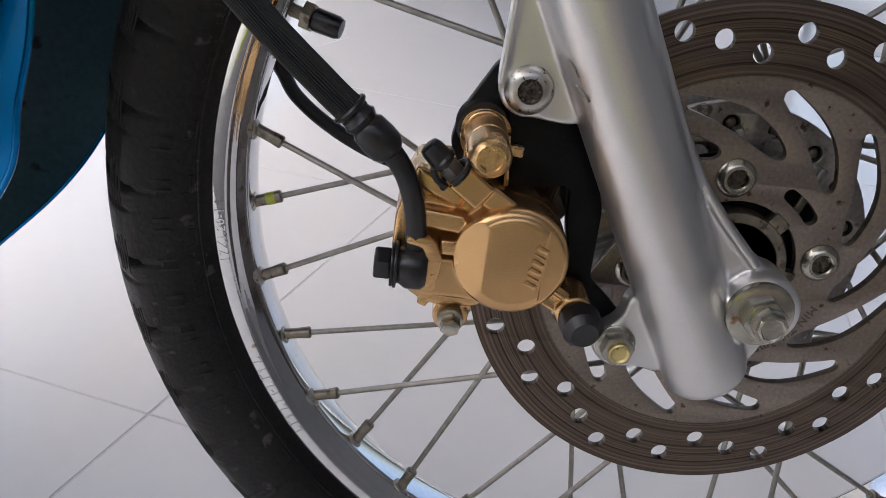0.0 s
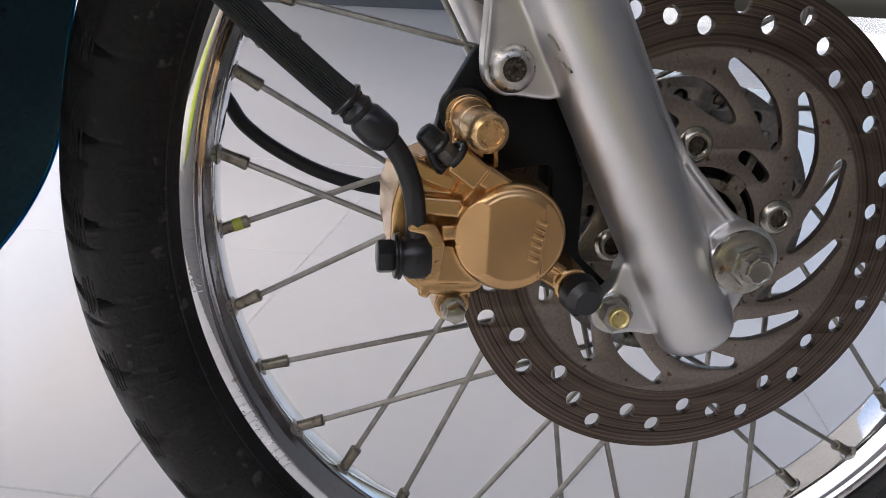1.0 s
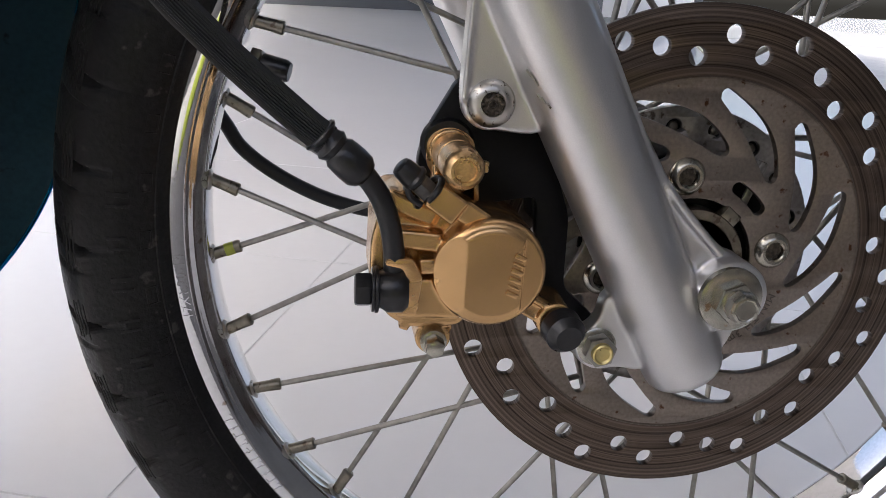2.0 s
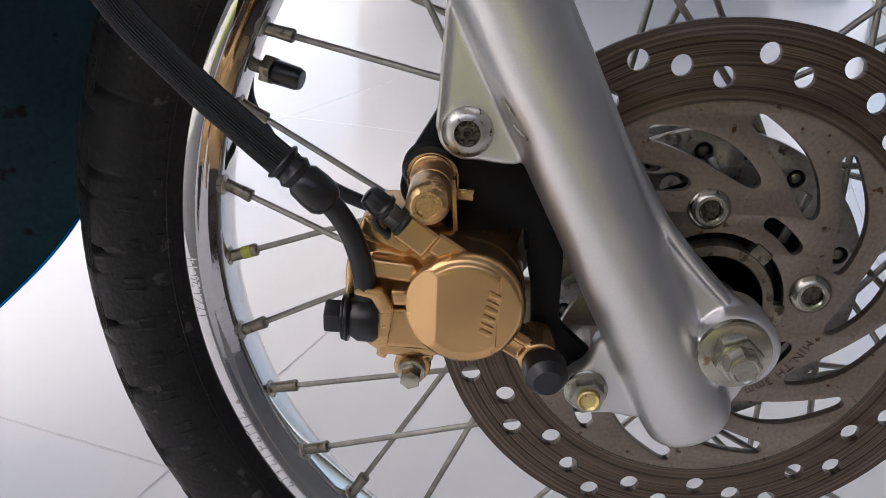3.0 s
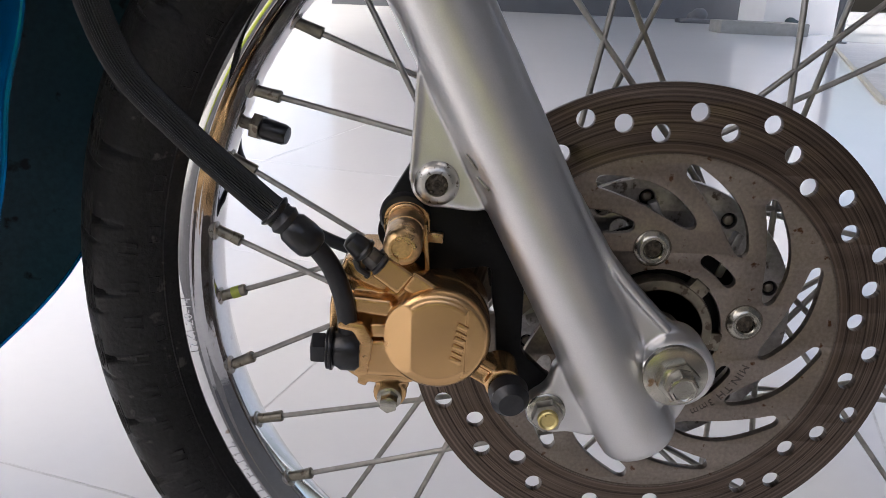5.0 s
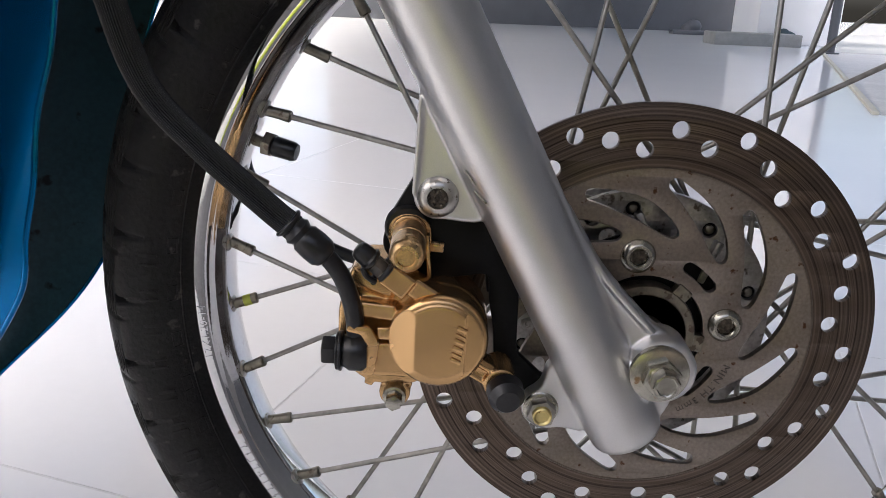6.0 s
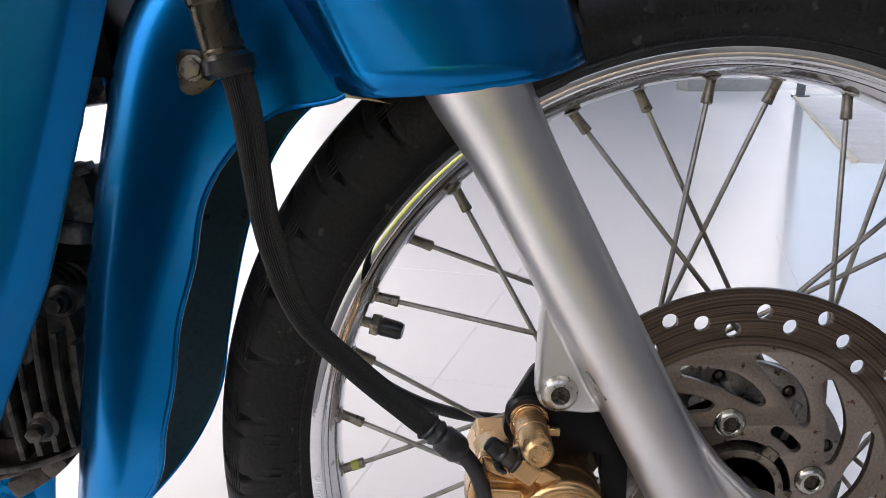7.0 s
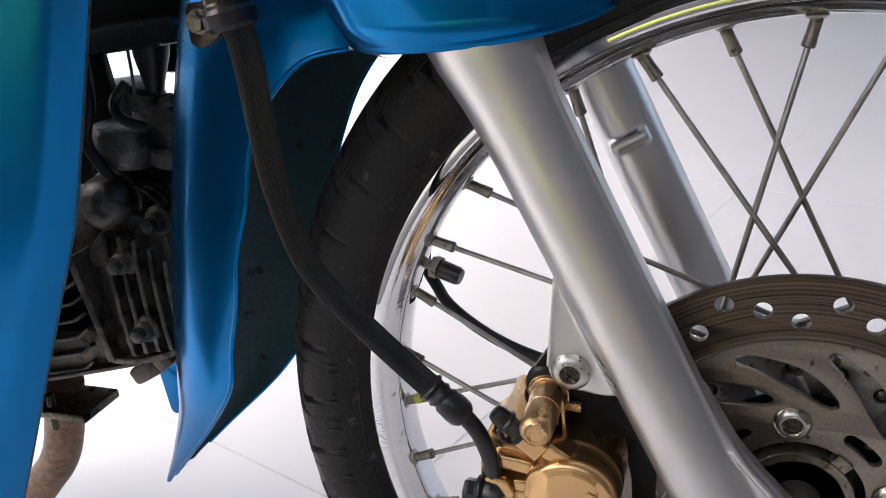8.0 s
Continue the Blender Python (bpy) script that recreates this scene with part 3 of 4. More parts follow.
_loops = [circle(0, AXLE_Z, 0.110, 192), circle(0, AXLE_Z, 0.0292, 64)]
for g in range(8):
    for r, d in ((0.0982, 0.0), (0.0922, 8.85), (0.1014, 17.83), (0.0951, 26.42), (0.0890, 35.68)):
        p = polar(r, 86.0 - 45 * g - d)
        _loops.append(circle(p.x, p.z, 0.0040, 18))
for k in range(12):
    _loops.append(window(86.2 - 30 * k))
for k in range(4):
    _loops.append(slot(0.0385, 61 - 90 * k, 40 - 90 * k, 0.0029))
disc = part("brake_disc", plate(_loops, 0.0, 0.0038, 0.0003), DISC, bike, "drilled steel brake disc with swept brown band", 30)
part("carrier_edge", ring_sweep([(0.0800, 0.0002), (0.0803, -0.0003), (0.0808, -0.0003), (0.0812, 0.0002)], 180), DISC, disc)
part("wear_limit_words", arc_text("MIN.TH 3mm", 0.0052, 0.0440, -19, -0.0001, 0.0004, 1.15), ENGRAVE, disc, "engraved wear limit")
for k in range(4):
    c = polar(0.0393, 98.9 - 90 * k, 0)
    part("disc_bolt", lathe([(0, 0), (0, 0.0082), (0.0012, 0.0082), (0.0022, 0.0076), (0.0034, 0.0062), (0.0036, 0.0058), (0.0036, 0.0046), (0.0030, 0.0040), (0.0012, 0.0038), (0.0012, 0)], c, (0, -1, 0), 36), ZINC, disc, "zinc flange bolt with hexagon socket", 20)
    # Shallow recess; its dark colour stands in for shade in the socket.
    part("hex_recess", cyl(c + Vector((0, -0.0012, 0)), c + Vector((0, -0.0016, 0)), 0.0040, 6, 0.0001, sides=6), RUST_AND_SHADE, disc)


# fork legs: both lie in planes beside the wheel and lean back
LEAN_BACK = 27.7
UPW = Vector((-math.sin(radians(LEAN_BACK)), 0, math.cos(radians(LEAN_BACK))))
OUTW = Vector((math.cos(radians(LEAN_BACK)), 0, math.sin(radians(LEAN_BACK))))


def fork_point(s, side=-1, off=0.0, y=0.0):
    """s along the leg from the axle's foot, off in front of the leg's middle line."""
    return Vector((0, MID_Y + side * FORK_Y + y, AXLE_Z)) + OUTW * (off - (0.0252 if side < 0 else 0.0228)) + UPW * s


def leg_profile():
    return [(-0.0295, 0.0), (-0.0295, 0.0120), (-0.0285, 0.0150), (-0.026, 0.0164), (-0.020, 0.0170), (0.03, 0.0174), (0.200, 0.0180), (0.217, 0.0184), (0.230, 0.0193), (0.246, 0.0213), (0.256, 0.0219), (0.36, 0.0219), (0.36, 0)]


def fork_leg(side):
    solids = [lathe(leg_profile(), fork_point(0, side), UPW, 64)]
    # casting seam along the front of the leg
    way = OUTW * math.cos(radians(22)) + Vector((0, side * math.sin(radians(22)), 0))
    solids.append(tube([fork_point(s, side) + way * (blend(leg_profile()[4:-1], s) + 0.0003) for s in (0.055 + 0.0075 * k for k in range(25))], 0.0012, 10))
    y = MID_Y + side * FORK_Y
    f = -side
    # axle lug in front of the foot
    solids.append(lathe([(-0.009, 0), (-0.009, 0.0150), (0.0112, 0.0146), (0.0132, 0.0132), (0.0132, 0)], (0, y, AXLE_Z), (0, side, 0), 40))
    web = [(-0.046, AXLE_Z + 0.072), (-0.029, AXLE_Z + 0.045), (-0.017, AXLE_Z + 0.0315), (-0.004, AXLE_Z + 0.0185), (0.010, AXLE_Z + 0.0105), (0.0145, AXLE_Z), (0.004, AXLE_Z - 0.026), (-0.012, AXLE_Z - 0.034), (-0.040, AXLE_Z + 0.02)]
    solids.append(plate([round_loop(web, 0.004)], y - 0.0045, y + 0.0045, 0.0015))
    solids.append(tube(spline([Vector((-0.0440, y + side * 0.0040, AXLE_Z + 0.0640)), Vector((-0.0300, y + side * 0.0062, AXLE_Z + 0.0425)), Vector((-0.0180, y + side * 0.0068, AXLE_Z + 0.0290)), Vector((-0.0050, y + side * 0.0070, AXLE_Z + 0.0160))], 5), 0.0018, 10))
    if side < 0:
        # upper ear for the caliper bracket
        ear = [(-0.1085, 0.402), (-0.1105, 0.355), (-0.1092, 0.347), (-0.1030, 0.3425), (-0.0930, 0.3412), (-0.0800, 0.3402), (-0.075, 0.352), (-0.1000, 0.395)]
        solids.append(plate([round_loop(ear, 0.006)], y - 0.004, y + 0.0055, 0.0012))
        solids.append(plate([round_loop([(-0.1085, 0.398), (-0.1106, 0.352), (-0.1088, 0.352), (-0.1068, 0.396)], 0.0006)], y - 0.0056, y + 0.003, 0.0004))
        solids.append(cyl((-0.0998, y + 0.0055, 0.3518), (-0.0998, y - 0.0042, 0.3518), 0.0102, 40, 0.001))
        # lower ear
        low = [(-0.0480, 0.2790), (-0.0505, 0.2660), (-0.0585, 0.2610), (-0.0590, 0.2510), (-0.0500, 0.2452), (-0.0400, 0.2470), (-0.0290, 0.2440), (-0.032, 0.275)]
        solids.append(plate([round_loop(low, 0.005)], y - 0.004, y + 0.006, 0.0015))
    else:
        c = fork_point(0.1600, side, 0.0005, -0.0150)
        solids.append(tube([c - OUTW * 0.0115, c - OUTW * 0.008, c + OUTW * 0.008, c + OUTW * 0.0115], lambda t: 0.0056 if 0.1 < t < 0.9 else 0.0042, 16))
    return fused("fork_leg", solids, SILVER, bike, 0.00075, "silver-painted fork leg with cast lugs", 9)


fork_right = fork_leg(-1)
fork_left = fork_leg(1)
FY = MID_Y - FORK_Y
for along, off, size in ((0.1150, 143, 0.0030), (0.1134, 140.5, 0.0036), (0.1110, 139, 0.0030), (0.1060, 143, 0.0026), (0.1042, 139, 0.0030), (0.1019, 134.7, 0.0024)):
    a = radians(off)
    c = fork_point(along, -1) + (OUTW * math.cos(a) + Vector((0, -math.sin(a), 0))) * 0.0181
    part("scuff", block(c, (0.0008, 0.0008, size), -40, 0.0002), STAINED, fork_right)
# axle nut and washer
part("axle_washer", lathe([(0, 0), (0, 0.0125), (0.0012, 0.0129), (0.0030, 0.0127), (0.0036, 0.0105), (0.0036, 0)], (-0.0026, FY - 0.0128, AXLE_Z + 0.0008), (0, -1, 0), 48), ZINC, fork_right, "scratched zinc washer")
part("axle_nut", joined([cyl((-0.0026, FY - 0.0158, AXLE_Z + 0.0008), (-0.0026, FY - 0.0215, AXLE_Z + 0.0008), 0.0084, 6, 0.0008, sides=6, turn=0.3),
                         lathe([(0, 0), (0, 0.0064), (0.0055, 0.0062), (0.0068, 0.0054), (0.0070, 0.0046), (0.0066, 0.0040), (0.0066, 0)], (-0.0026, FY - 0.0210, AXLE_Z + 0.0010), (0, -1, 0), 8, 0.2)]), ZINC, fork_right, "zinc axle bolt with a rust streak")
# upper bracket bolt
_b = Vector((-0.0998, FY - 0.0042, 0.3518))
part("bracket_bolt", lathe([(0, 0), (0, 0.0085), (0.001, 0.0087), (0.0028, 0.0078), (0.0042, 0.0058), (0.0044, 0.0044), (0.0020, 0.0040), (0.0020, 0)], _b, (0, -1, 0), 40), STAINED, fork_right, "stained chrome button-head bolt")
part("bolt_socket", joined([cyl(_b + Vector((0, -0.0018, 0)), _b + Vector((0, -0.0030, 0)), 0.0043, 24, 0.0001), lathe([(0, 0.0012), (0.0012, 0.0012), (0.0012, 0.0017), (0, 0.0017), (0, 0.0012)], _b + Vector((0, -0.0028, 0)), (0, -1, 0), 16),
                            *[ball(_b + Vector((0.0036 * math.cos(math.pi * k / 3), -0.0031, 0.0036 * math.sin(math.pi * k / 3))), 0.0009) for k in range(6)]]), RUST_AND_SHADE, fork_right, "rust-filled socket")
# lower pin nut
_b = Vector((-0.0505, FY - 0.004, 0.2568))
part("pin_flange", lathe([(0, 0), (0, 0.0078), (0.001, 0.0080), (0.0018, 0.0068), (0.0018, 0)], _b, (0, -1, 0), 36), ZINC, fork_right)
part("pin_nut", joined([cyl(_b + Vector((0, -0.0015, 0)), _b + Vector((0, -0.0072, 0)), 0.0066, 6, 0.0006, sides=6, turn=0.25)]), STEEL, fork_right)
part("pin_end", lathe([(0, 0), (0, 0.0044), (0.0020, 0.0042), (0.0024, 0.0036), (0.0018, 0.0028), (0.0018, 0)], _b + Vector((0, -0.007, 0)), (0, -1, 0), 28), YELLOW_ZINC, fork_right, "yellow zinc pin end")

# ---- caliper ----
bracket = part("caliper_bracket", plate([round_loop([(-0.1090, 0.3590), (-0.1215, 0.3370), (-0.1240, 0.3250), (-0.1130, 0.3080), (-0.0760, 0.3140), (-0.0752, 0.2990), (-0.0728, 0.2900), (-0.0715, 0.2690),
                                                    (-0.0590, 0.2540), (-0.0470, 0.2500), (-0.0450, 0.2610), (-0.0615, 0.2760), (-0.0620, 0.3060), (-0.0720, 0.3330), (-0.0880, 0.3560)], 0.004)],
                                        -0.0200, -0.0135, 0.0008), DARK, bike, "black steel caliper bracket")
part("pad_spring", joined([block((-0.090, -0.010, 0.3225), (0.026, 0.012, 0.006), -8, 0.001), block((-0.0735, -0.010, 0.312), (0.008, 0.014, 0.016), -8, 0.001)]), DARK, bracket)
part("pad_tab", block((-0.0998, -0.0225, 0.3262), (0.0065, 0.003, 0.0042), 4, 0.0005), GOLD_WORN, bracket)

CX, CZ = -0.0971, 0.2906
solids = [
    # body over the disc's edge and behind it
    plate([round_loop([(-0.1375, 0.3140), (-0.1412, 0.3000), (-0.1415, 0.2835), (-0.1345, 0.2690), (-0.1250, 0.2640), (-0.1050, 0.2650), (-0.0960, 0.2900), (-0.1020, 0.3090), (-0.1160, 0.3190), (-0.1290, 0.3200)], 0.004)], -0.0330, -0.006, 0.0016),
    plate([round_loop([(-0.1345, 0.3125), (-0.1395, 0.3000), (-0.1395, 0.2830), (-0.1320, 0.2700), (-0.1160, 0.2680), (-0.1150, 0.2900), (-0.1180, 0.3130)], 0.003)], -0.016, 0.024, 0.003),
    # cylinder, waisted behind the cap
    lathe([(0, 0), (0, 0.0215), (0.020, 0.0215), (0.022, 0.0205), (0.0255, 0.0200), (0.0275, 0.0212), (0.033, 0.0212), (0.033, 0)], (CX, -0.008, CZ), (0, -1, 0), 72),
    # lower shoulder
    plate([round_loop([(-0.1330, 0.2860), (-0.1312, 0.2702), (-0.1060, 0.2695), (-0.1040, 0.2860)], 0.002)], -0.0372, -0.012, 0.0012),
    # rib and sloping shoulder towards the bleeder
    block((-0.1240, -0.0335, 0.3012), (0.0170, 0.0120, 0.0078), 5, 0.0014),
    block((-0.1265, -0.0300, 0.3120), (0.0210, 0.0080, 0.0080), 24, 0.0016),
    # boss under the bleeder
    block((-0.1152, -0.0365, 0.3168), (0.0128, 0.0170, 0.0104), 36, 0.0008),
    block((-0.1048, -0.0360, 0.3112), (0.0118, 0.0130, 0.0088), 33, 0.0012),
    # arm to the lower pin
    block((-0.0795, -0.0310, 0.2755), (0.0120, 0.0120, 0.0090), 30, 0.0012),
    block((-0.0765, -0.0355, 0.2765), (0.0120, 0.0060, 0.0022), 30, 0.0006),
    block((-0.0805, -0.0350, 0.2715), (0.0100, 0.0060, 0.0022), 30, 0.0006),
    cyl((-0.0705, -0.022, 0.2710), (-0.0694, -0.0385, 0.2688), 0.0074, 32),
    # lower bolt eye
    cyl((-0.1160, -0.014, 0.2595), (-0.1160, -0.0318, 0.2595), 0.0070, 32),
    block((-0.1150, -0.023, 0.2660), (0.0135, 0.015, 0.009), 0, 0.001),
    # small lugs
    block((-0.1210, -0.0380, 0.2922), (0.0056, 0.0075, 0.0058), 0, 0.0008),
    block((-0.1272, -0.030, 0.2655), (0.0040, 0.006, 0.0045), 20, 0.0006),
    # upper pin boss
    cyl((-0.1118, -0.010, 0.3320), (-0.1118, -0.0255, 0.3325), 0.0080, 32),
    block((-0.1120, -0.0200, 0.3240), (0.0130, 0.016, 0.014), 0, 0.001),
]
caliper = fused("brake_caliper", solids, GOLD, bike, 0.0005, "gold-painted cast brake caliper", 7)


def cap_bm():
    """Piston cap: a flat face, a sloping facet on one side, a lower strip on the other and a rounded rim."""
    bm = bmesh.new()
    rings = []
    n = 300
    for r in [0.0004 * k for k in range(51)] + [0.0203, 0.0206, 0.0209, 0.0211, 0.0212, 0.02128, 0.0213]:
        ring = []
        for k in range(n):
            a = 2 * math.pi * k / n
            x, z = r * math.cos(a), r * math.sin(a)
            h = 0.0064
            if x < -0.0100:
                h -= (-0.0100 - x) * 0.50
            if x > 0.0108:
                h -= min(0.0010, (x - 0.0108) * 1.2)
            if r > 0.0158:
                u = min(1.0, (r - 0.0158) / 0.0024)
                h = min(h, 0.0064 - 0.0006 * u * u * (3 - 2 * u))
            if r > 0.0174:
                h = min(h, 0.0057 * math.sqrt(max(0.0, 1 - ((r - 0.0174) / 0.0039) ** 2)))
            if r >= 0.0213:
                h = -0.002
            ring.append(bm.verts.new((CX + x, -0.0405 - h, CZ + z)))
        rings.append(ring)
    for a, b in zip(rings[1:], rings[2:]):
        for k in range(n):
            bm.faces.new((a[k], a[(k + 1) % n], b[(k + 1) % n], b[k]))
    bmesh.ops.delete(bm, geom=rings[0], context="VERTS")
    bm.faces.new(rings[1])
    bm.faces.new(rings[-1])
    bmesh.ops.recalc_face_normals(bm, faces=bm.faces)
    return bm


cap = part("piston_cap", cap_bm(), GOLD, caliper, "round gold piston cap with raised maker's mark", 60)
# maker's mark as plain raised blocks
for k, w in enumerate((0.0020, 0.0009, 0.0020, 0.0020, 0.0009, 0.0020)):
    along = (-0.0072, -0.0044, -0.0017, 0.0015, 0.0043, 0.0071)[k]
    c = (CX + 0.0086 + 0.17 * along, -0.0470, CZ + along)
    part("mark_block", block(c, (0.0047, 0.0012, w), 24, 0.00035), GOLD, cap)
# upper slide pin barrel
part("slide_pin", lathe([(0, 0), (0, 0.0076), (0.006, 0.0077), (0.0185, 0.0074), (0.0190, 0.0070), (0.0198, 0.0070), (0.0203, 0.0074), (0.0340, 0.0072), (0.0362, 0.0064), (0.0374, 0.0050), (0.0374, 0.0040), (0.0366, 0.0036), (0.0366, 0)],
                        (-0.1112, -0.0190, 0.3314), (0, -1, 0), 44), GOLD_WORN, caliper, "worn gold slide pin")
part("pin_flange", plate([soft_loop([(-0.1208, 0.3337), (-0.1178, 0.3390), (-0.1111, 0.3408), (-0.1044, 0.3378), (-0.1020, 0.3322), (-0.1034, 0.3200), (-0.1105, 0.3220), (-0.1190, 0.3245)], 5)], -0.0235, -0.0205, 0.0007), GOLD, caliper)
part("pin_boot", lathe([(0, 0), (0, 0.0098), (0.003, 0.0102), (0.004, 0.0090), (0.006, 0.0102), (0.008, 0.0090), (0.008, 0)], (-0.1125, -0.0150, 0.3340), (0, -1, 0), 32), CAP, caliper, "black rubber pin boot")
part("flange_tab", block((-0.1030, -0.0265, 0.3245), (0.0018, 0.0120, 0.0190), -5, 0.0005), GOLD, caliper)
# bleeder with its rubber cap
_p, _d = Vector((-0.1210, -0.0400, 0.3198)), Vector((-0.72, -0.10, 0.66)).normalized()
part("bleed_screw", joined([cyl(_p, _p + _d * 0.006, 0.0042, 6, 0.0005, sides=6), cyl(_p + _d * 0.005, _p + _d * 0.010, 0.0032, 20)]), ENGINE, caliper)
part("bleed_cap", lathe([(0, 0), (0, 0.0052), (0.0012, 0.0055), (0.0020, 0.0046), (0.0065, 0.0042), (0.0080, 0.0036), (0.0086, 0.0022), (0.0086, 0)], _p + _d * 0.0070, _d, 24), CAP, caliper, "black rubber bleed cap")
_u, _w, _ = frame_of(_d)
part("cap_strap", tube([_p + _d * 0.0005 + (_u * math.cos(t) + _w * math.sin(t)) * 0.0064 for t in (2 * math.pi * k / 28 + 0.6 for k in range(25))], 0.0013, 10), CAP, caliper)
part("strap_link", tube(spline([_p + _d * 0.0005 + _u * 0.0060, _p + _d * 0.005 + _u * 0.0068, _p + _d * 0.0085 + _u * 0.0050], 6), 0.0012, 10), CAP, caliper)
# holder of the hose end
part("hose_stop", joined([plate([round_loop([(-0.1364, 0.2935), (-0.1360, 0.2962), (-0.1262, 0.2960), (-0.1226, 0.2890), (-0.1244, 0.2736), (-0.1298, 0.2736), (-0.1286, 0.2888), (-0.1300, 0.2922)], 0.0016)], -0.0440, -0.0350, 0.0006)]), GOLD, caliper, "gold cast stop for the hose end")
# lower left bolt
_b = Vector((-0.1160, -0.0320, 0.2588))
part("lower_bolt", joined([cyl(_b, _b + Vector((0, -0.0030, 0)), 0.0052, 28, 0.0005), cyl(_b + Vector((0, -0.0025, 0)), _b + Vector((0, -0.0085, -0.0002)), 0.0040, 6, 0.0006, sides=6, turn=0.4)]), ZINC, caliper)
# lower right pin with its black cap
part("pin_cap", lathe([(0, 0), (0, 0.0074), (0.001, 0.0082), (0.0075, 0.0078), (0.0100, 0.0058), (0.0108, 0.0052), (0.0108, 0)], (-0.0674, -0.0380, 0.2672), (0.10, -1, -0.14), 36), CAP, caliper, "black rubber cap over the lower pin")

# ---- brake hose ----
hose_pts = [(-0.2392, -0.043, 0.5060), (-0.2330, -0.044, 0.4803), (-0.2300, -0.045, 0.4571), (-0.2255, -0.045, 0.4257), (-0.2140, -0.045, 0.3929), (-0.1927, -0.045, 0.3691), (-0.1672, -0.0455, 0.3466), (-0.1575, -0.0460, 0.3390)]
hose = part("brake_hose", tube(spline(hose_pts, 10), lambda t: 0.0062 - 0.0009 * min(1, t * 1.6), 252, 36, 0.048), HOSE, bike, "ribbed black rubber brake hose", 60)
_h0, _h1 = Vector((-0.1602, -0.0460, 0.3413)), Vector((-0.1434, -0.0445, 0.3258))
_hd = _h1 - _h0
part("hose_ferrule", lathe([(0, 0), (0, 0.0064), (0.0006, 0.0070), (0.0014, 0.0066), (0.0026, 0.0052), (0.0044, 0.0056), (0.0056, 0.0064), (0.0066, 0.0060), (0.0080, 0.0052), (0.0096, 0.0064), (0.0150, 0.0068), (0.0190, 0.0066), (0.0212, 0.0052), (0.0220, 0.0040), (0.0220, 0)], _h0, _hd, 24), CAP, hose, "black rubber ferrule on the hose")
part("hose_pipe", tube(spline([(-0.1472, -0.0450, 0.3292), (-0.1432, -0.0445, 0.3255), (-0.1384, -0.0435, 0.3180), (-0.1348, -0.0420, 0.3075), (-0.1332, -0.0405, 0.2980), (-0.1328, -0.0395, 0.2900)], 8), 0.0039, 24), HOSE, hose, "smooth black hose end")
part("banjo_boot", joined([lathe([(0, 0), (0, 0.0072), (0.002, 0.0086), (0.0075, 0.0086), (0.0100, 0.0070), (0.0115, 0.0070), (0.0115, 0)], (-0.1276, -0.0395, 0.2828), (-1, 0, 0), 32)]), CAP, hose)
part("banjo_flange", joined([cyl((-0.1384, -0.0395, 0.2828), (-0.1398, -0.0395, 0.2828), 0.0088, 32, 0.0004), cyl((-0.1398, -0.0395, 0.2828), (-0.1410, -0.0395, 0.2828), 0.0084, 32, 0.0004)]), CAP, hose)
part("banjo_bolt", cyl((-0.1406, -0.0395, 0.2828), (-0.1472, -0.0395, 0.2828), 0.0066, 6, 0.0012, sides=6, turn=0.2), CAP, hose, "black hexagon bolt head")
# clamp at the hose's top
part("hose_clamp", joined([lathe([(0, 0), (0, 0.0090), (0.004, 0.0094), (0.005, 0.0086), (0.022, 0.0084), (0.023, 0.0092), (0.030, 0.0092), (0.030, 0)], (-0.2402, -0.043, 0.4990), (-0.22, 0, 1), 32),
                           plate([round_loop([(-0.2602, 0.5025), (-0.2592, 0.4868), (-0.2540, 0.4848), (-0.2440, 0.4900), (-0.2440, 0.5010), (-0.2540, 0.5040)], 0.004)], -0.044, -0.040, 0.0008)]), CLAMP, hose, "dull steel hose clamp")
part("clamp_bolt", joined([cyl((-0.2530, -0.044, 0.4962), (-0.2530, -0.0455, 0.4962), 0.0052, 28, 0.0004), cyl((-0.2530, -0.0452, 0.4962), (-0.2530, -0.0490, 0.4962), 0.0042, 6, 0.0007, sides=6, turn=0.3)]), NIPPLE, hose, "dull brownish zinc bolt")
part("clamp_collar", lathe([(0, 0), (0, 0.0092), (0.002, 0.0112), (0.007, 0.0112), (0.009, 0.0094), (0.009, 0)], (-0.2382, -0.043, 0.4930), (-0.22, 0, 1), 32), CAP, hose)

# speedometer cable on the far side
part("speedometer_cable", tube(spline([(-0.150, 0.118, 0.470), (-0.195, 0.112, 0.400), (-0.2150, 0.110, 0.340), (-0.2060, 0.108, 0.3140), (-0.1950, 0.107, 0.3010), (-0.1750, 0.106, 0.2880), (-0.1520, 0.106, 0.2780), (-0.1250, 0.106, 0.2720), (-0.080, 0.108, 0.268), (-0.030, 0.110, 0.270)], 8), 0.0038, 16), HOSE, bike, "black speedometer cable")

# ---- fender ----
EDGE_R = [(95, 0.283), (134, 0.283), (140, 0.302), (145, 0.3075), (150, 0.307), (156, 0.299), (162, 0.297), (168, 0.294), (173, 0.296), (179, 0.3005), (185.3, 0.326), (190.8, 0.362), (195.8, 0.405)]
EDGE_L = [(95, 0.284), (133, 0.286), (140, 0.297), (146, 0.299), (153, 0.2955), (163, 0.290), (170, 0.289), (177, 0.2915), (183.5, 0.3080), (188.4, 0.336), (195.8, 0.405)]
BACK = [(95, 0.335), (120, 0.385), (130, 0.393), (141, 0.390), (151, 0.370), (161, 0.356), (172, 0.351), (183, 0.357), (190.5, 0.380), (195.8, 0.409)]
HALF = [(95, 0.052), (170, 0.050), (180, 0.048), (186, 0.038), (190.5, 0.028), (195.8, 0.010)]


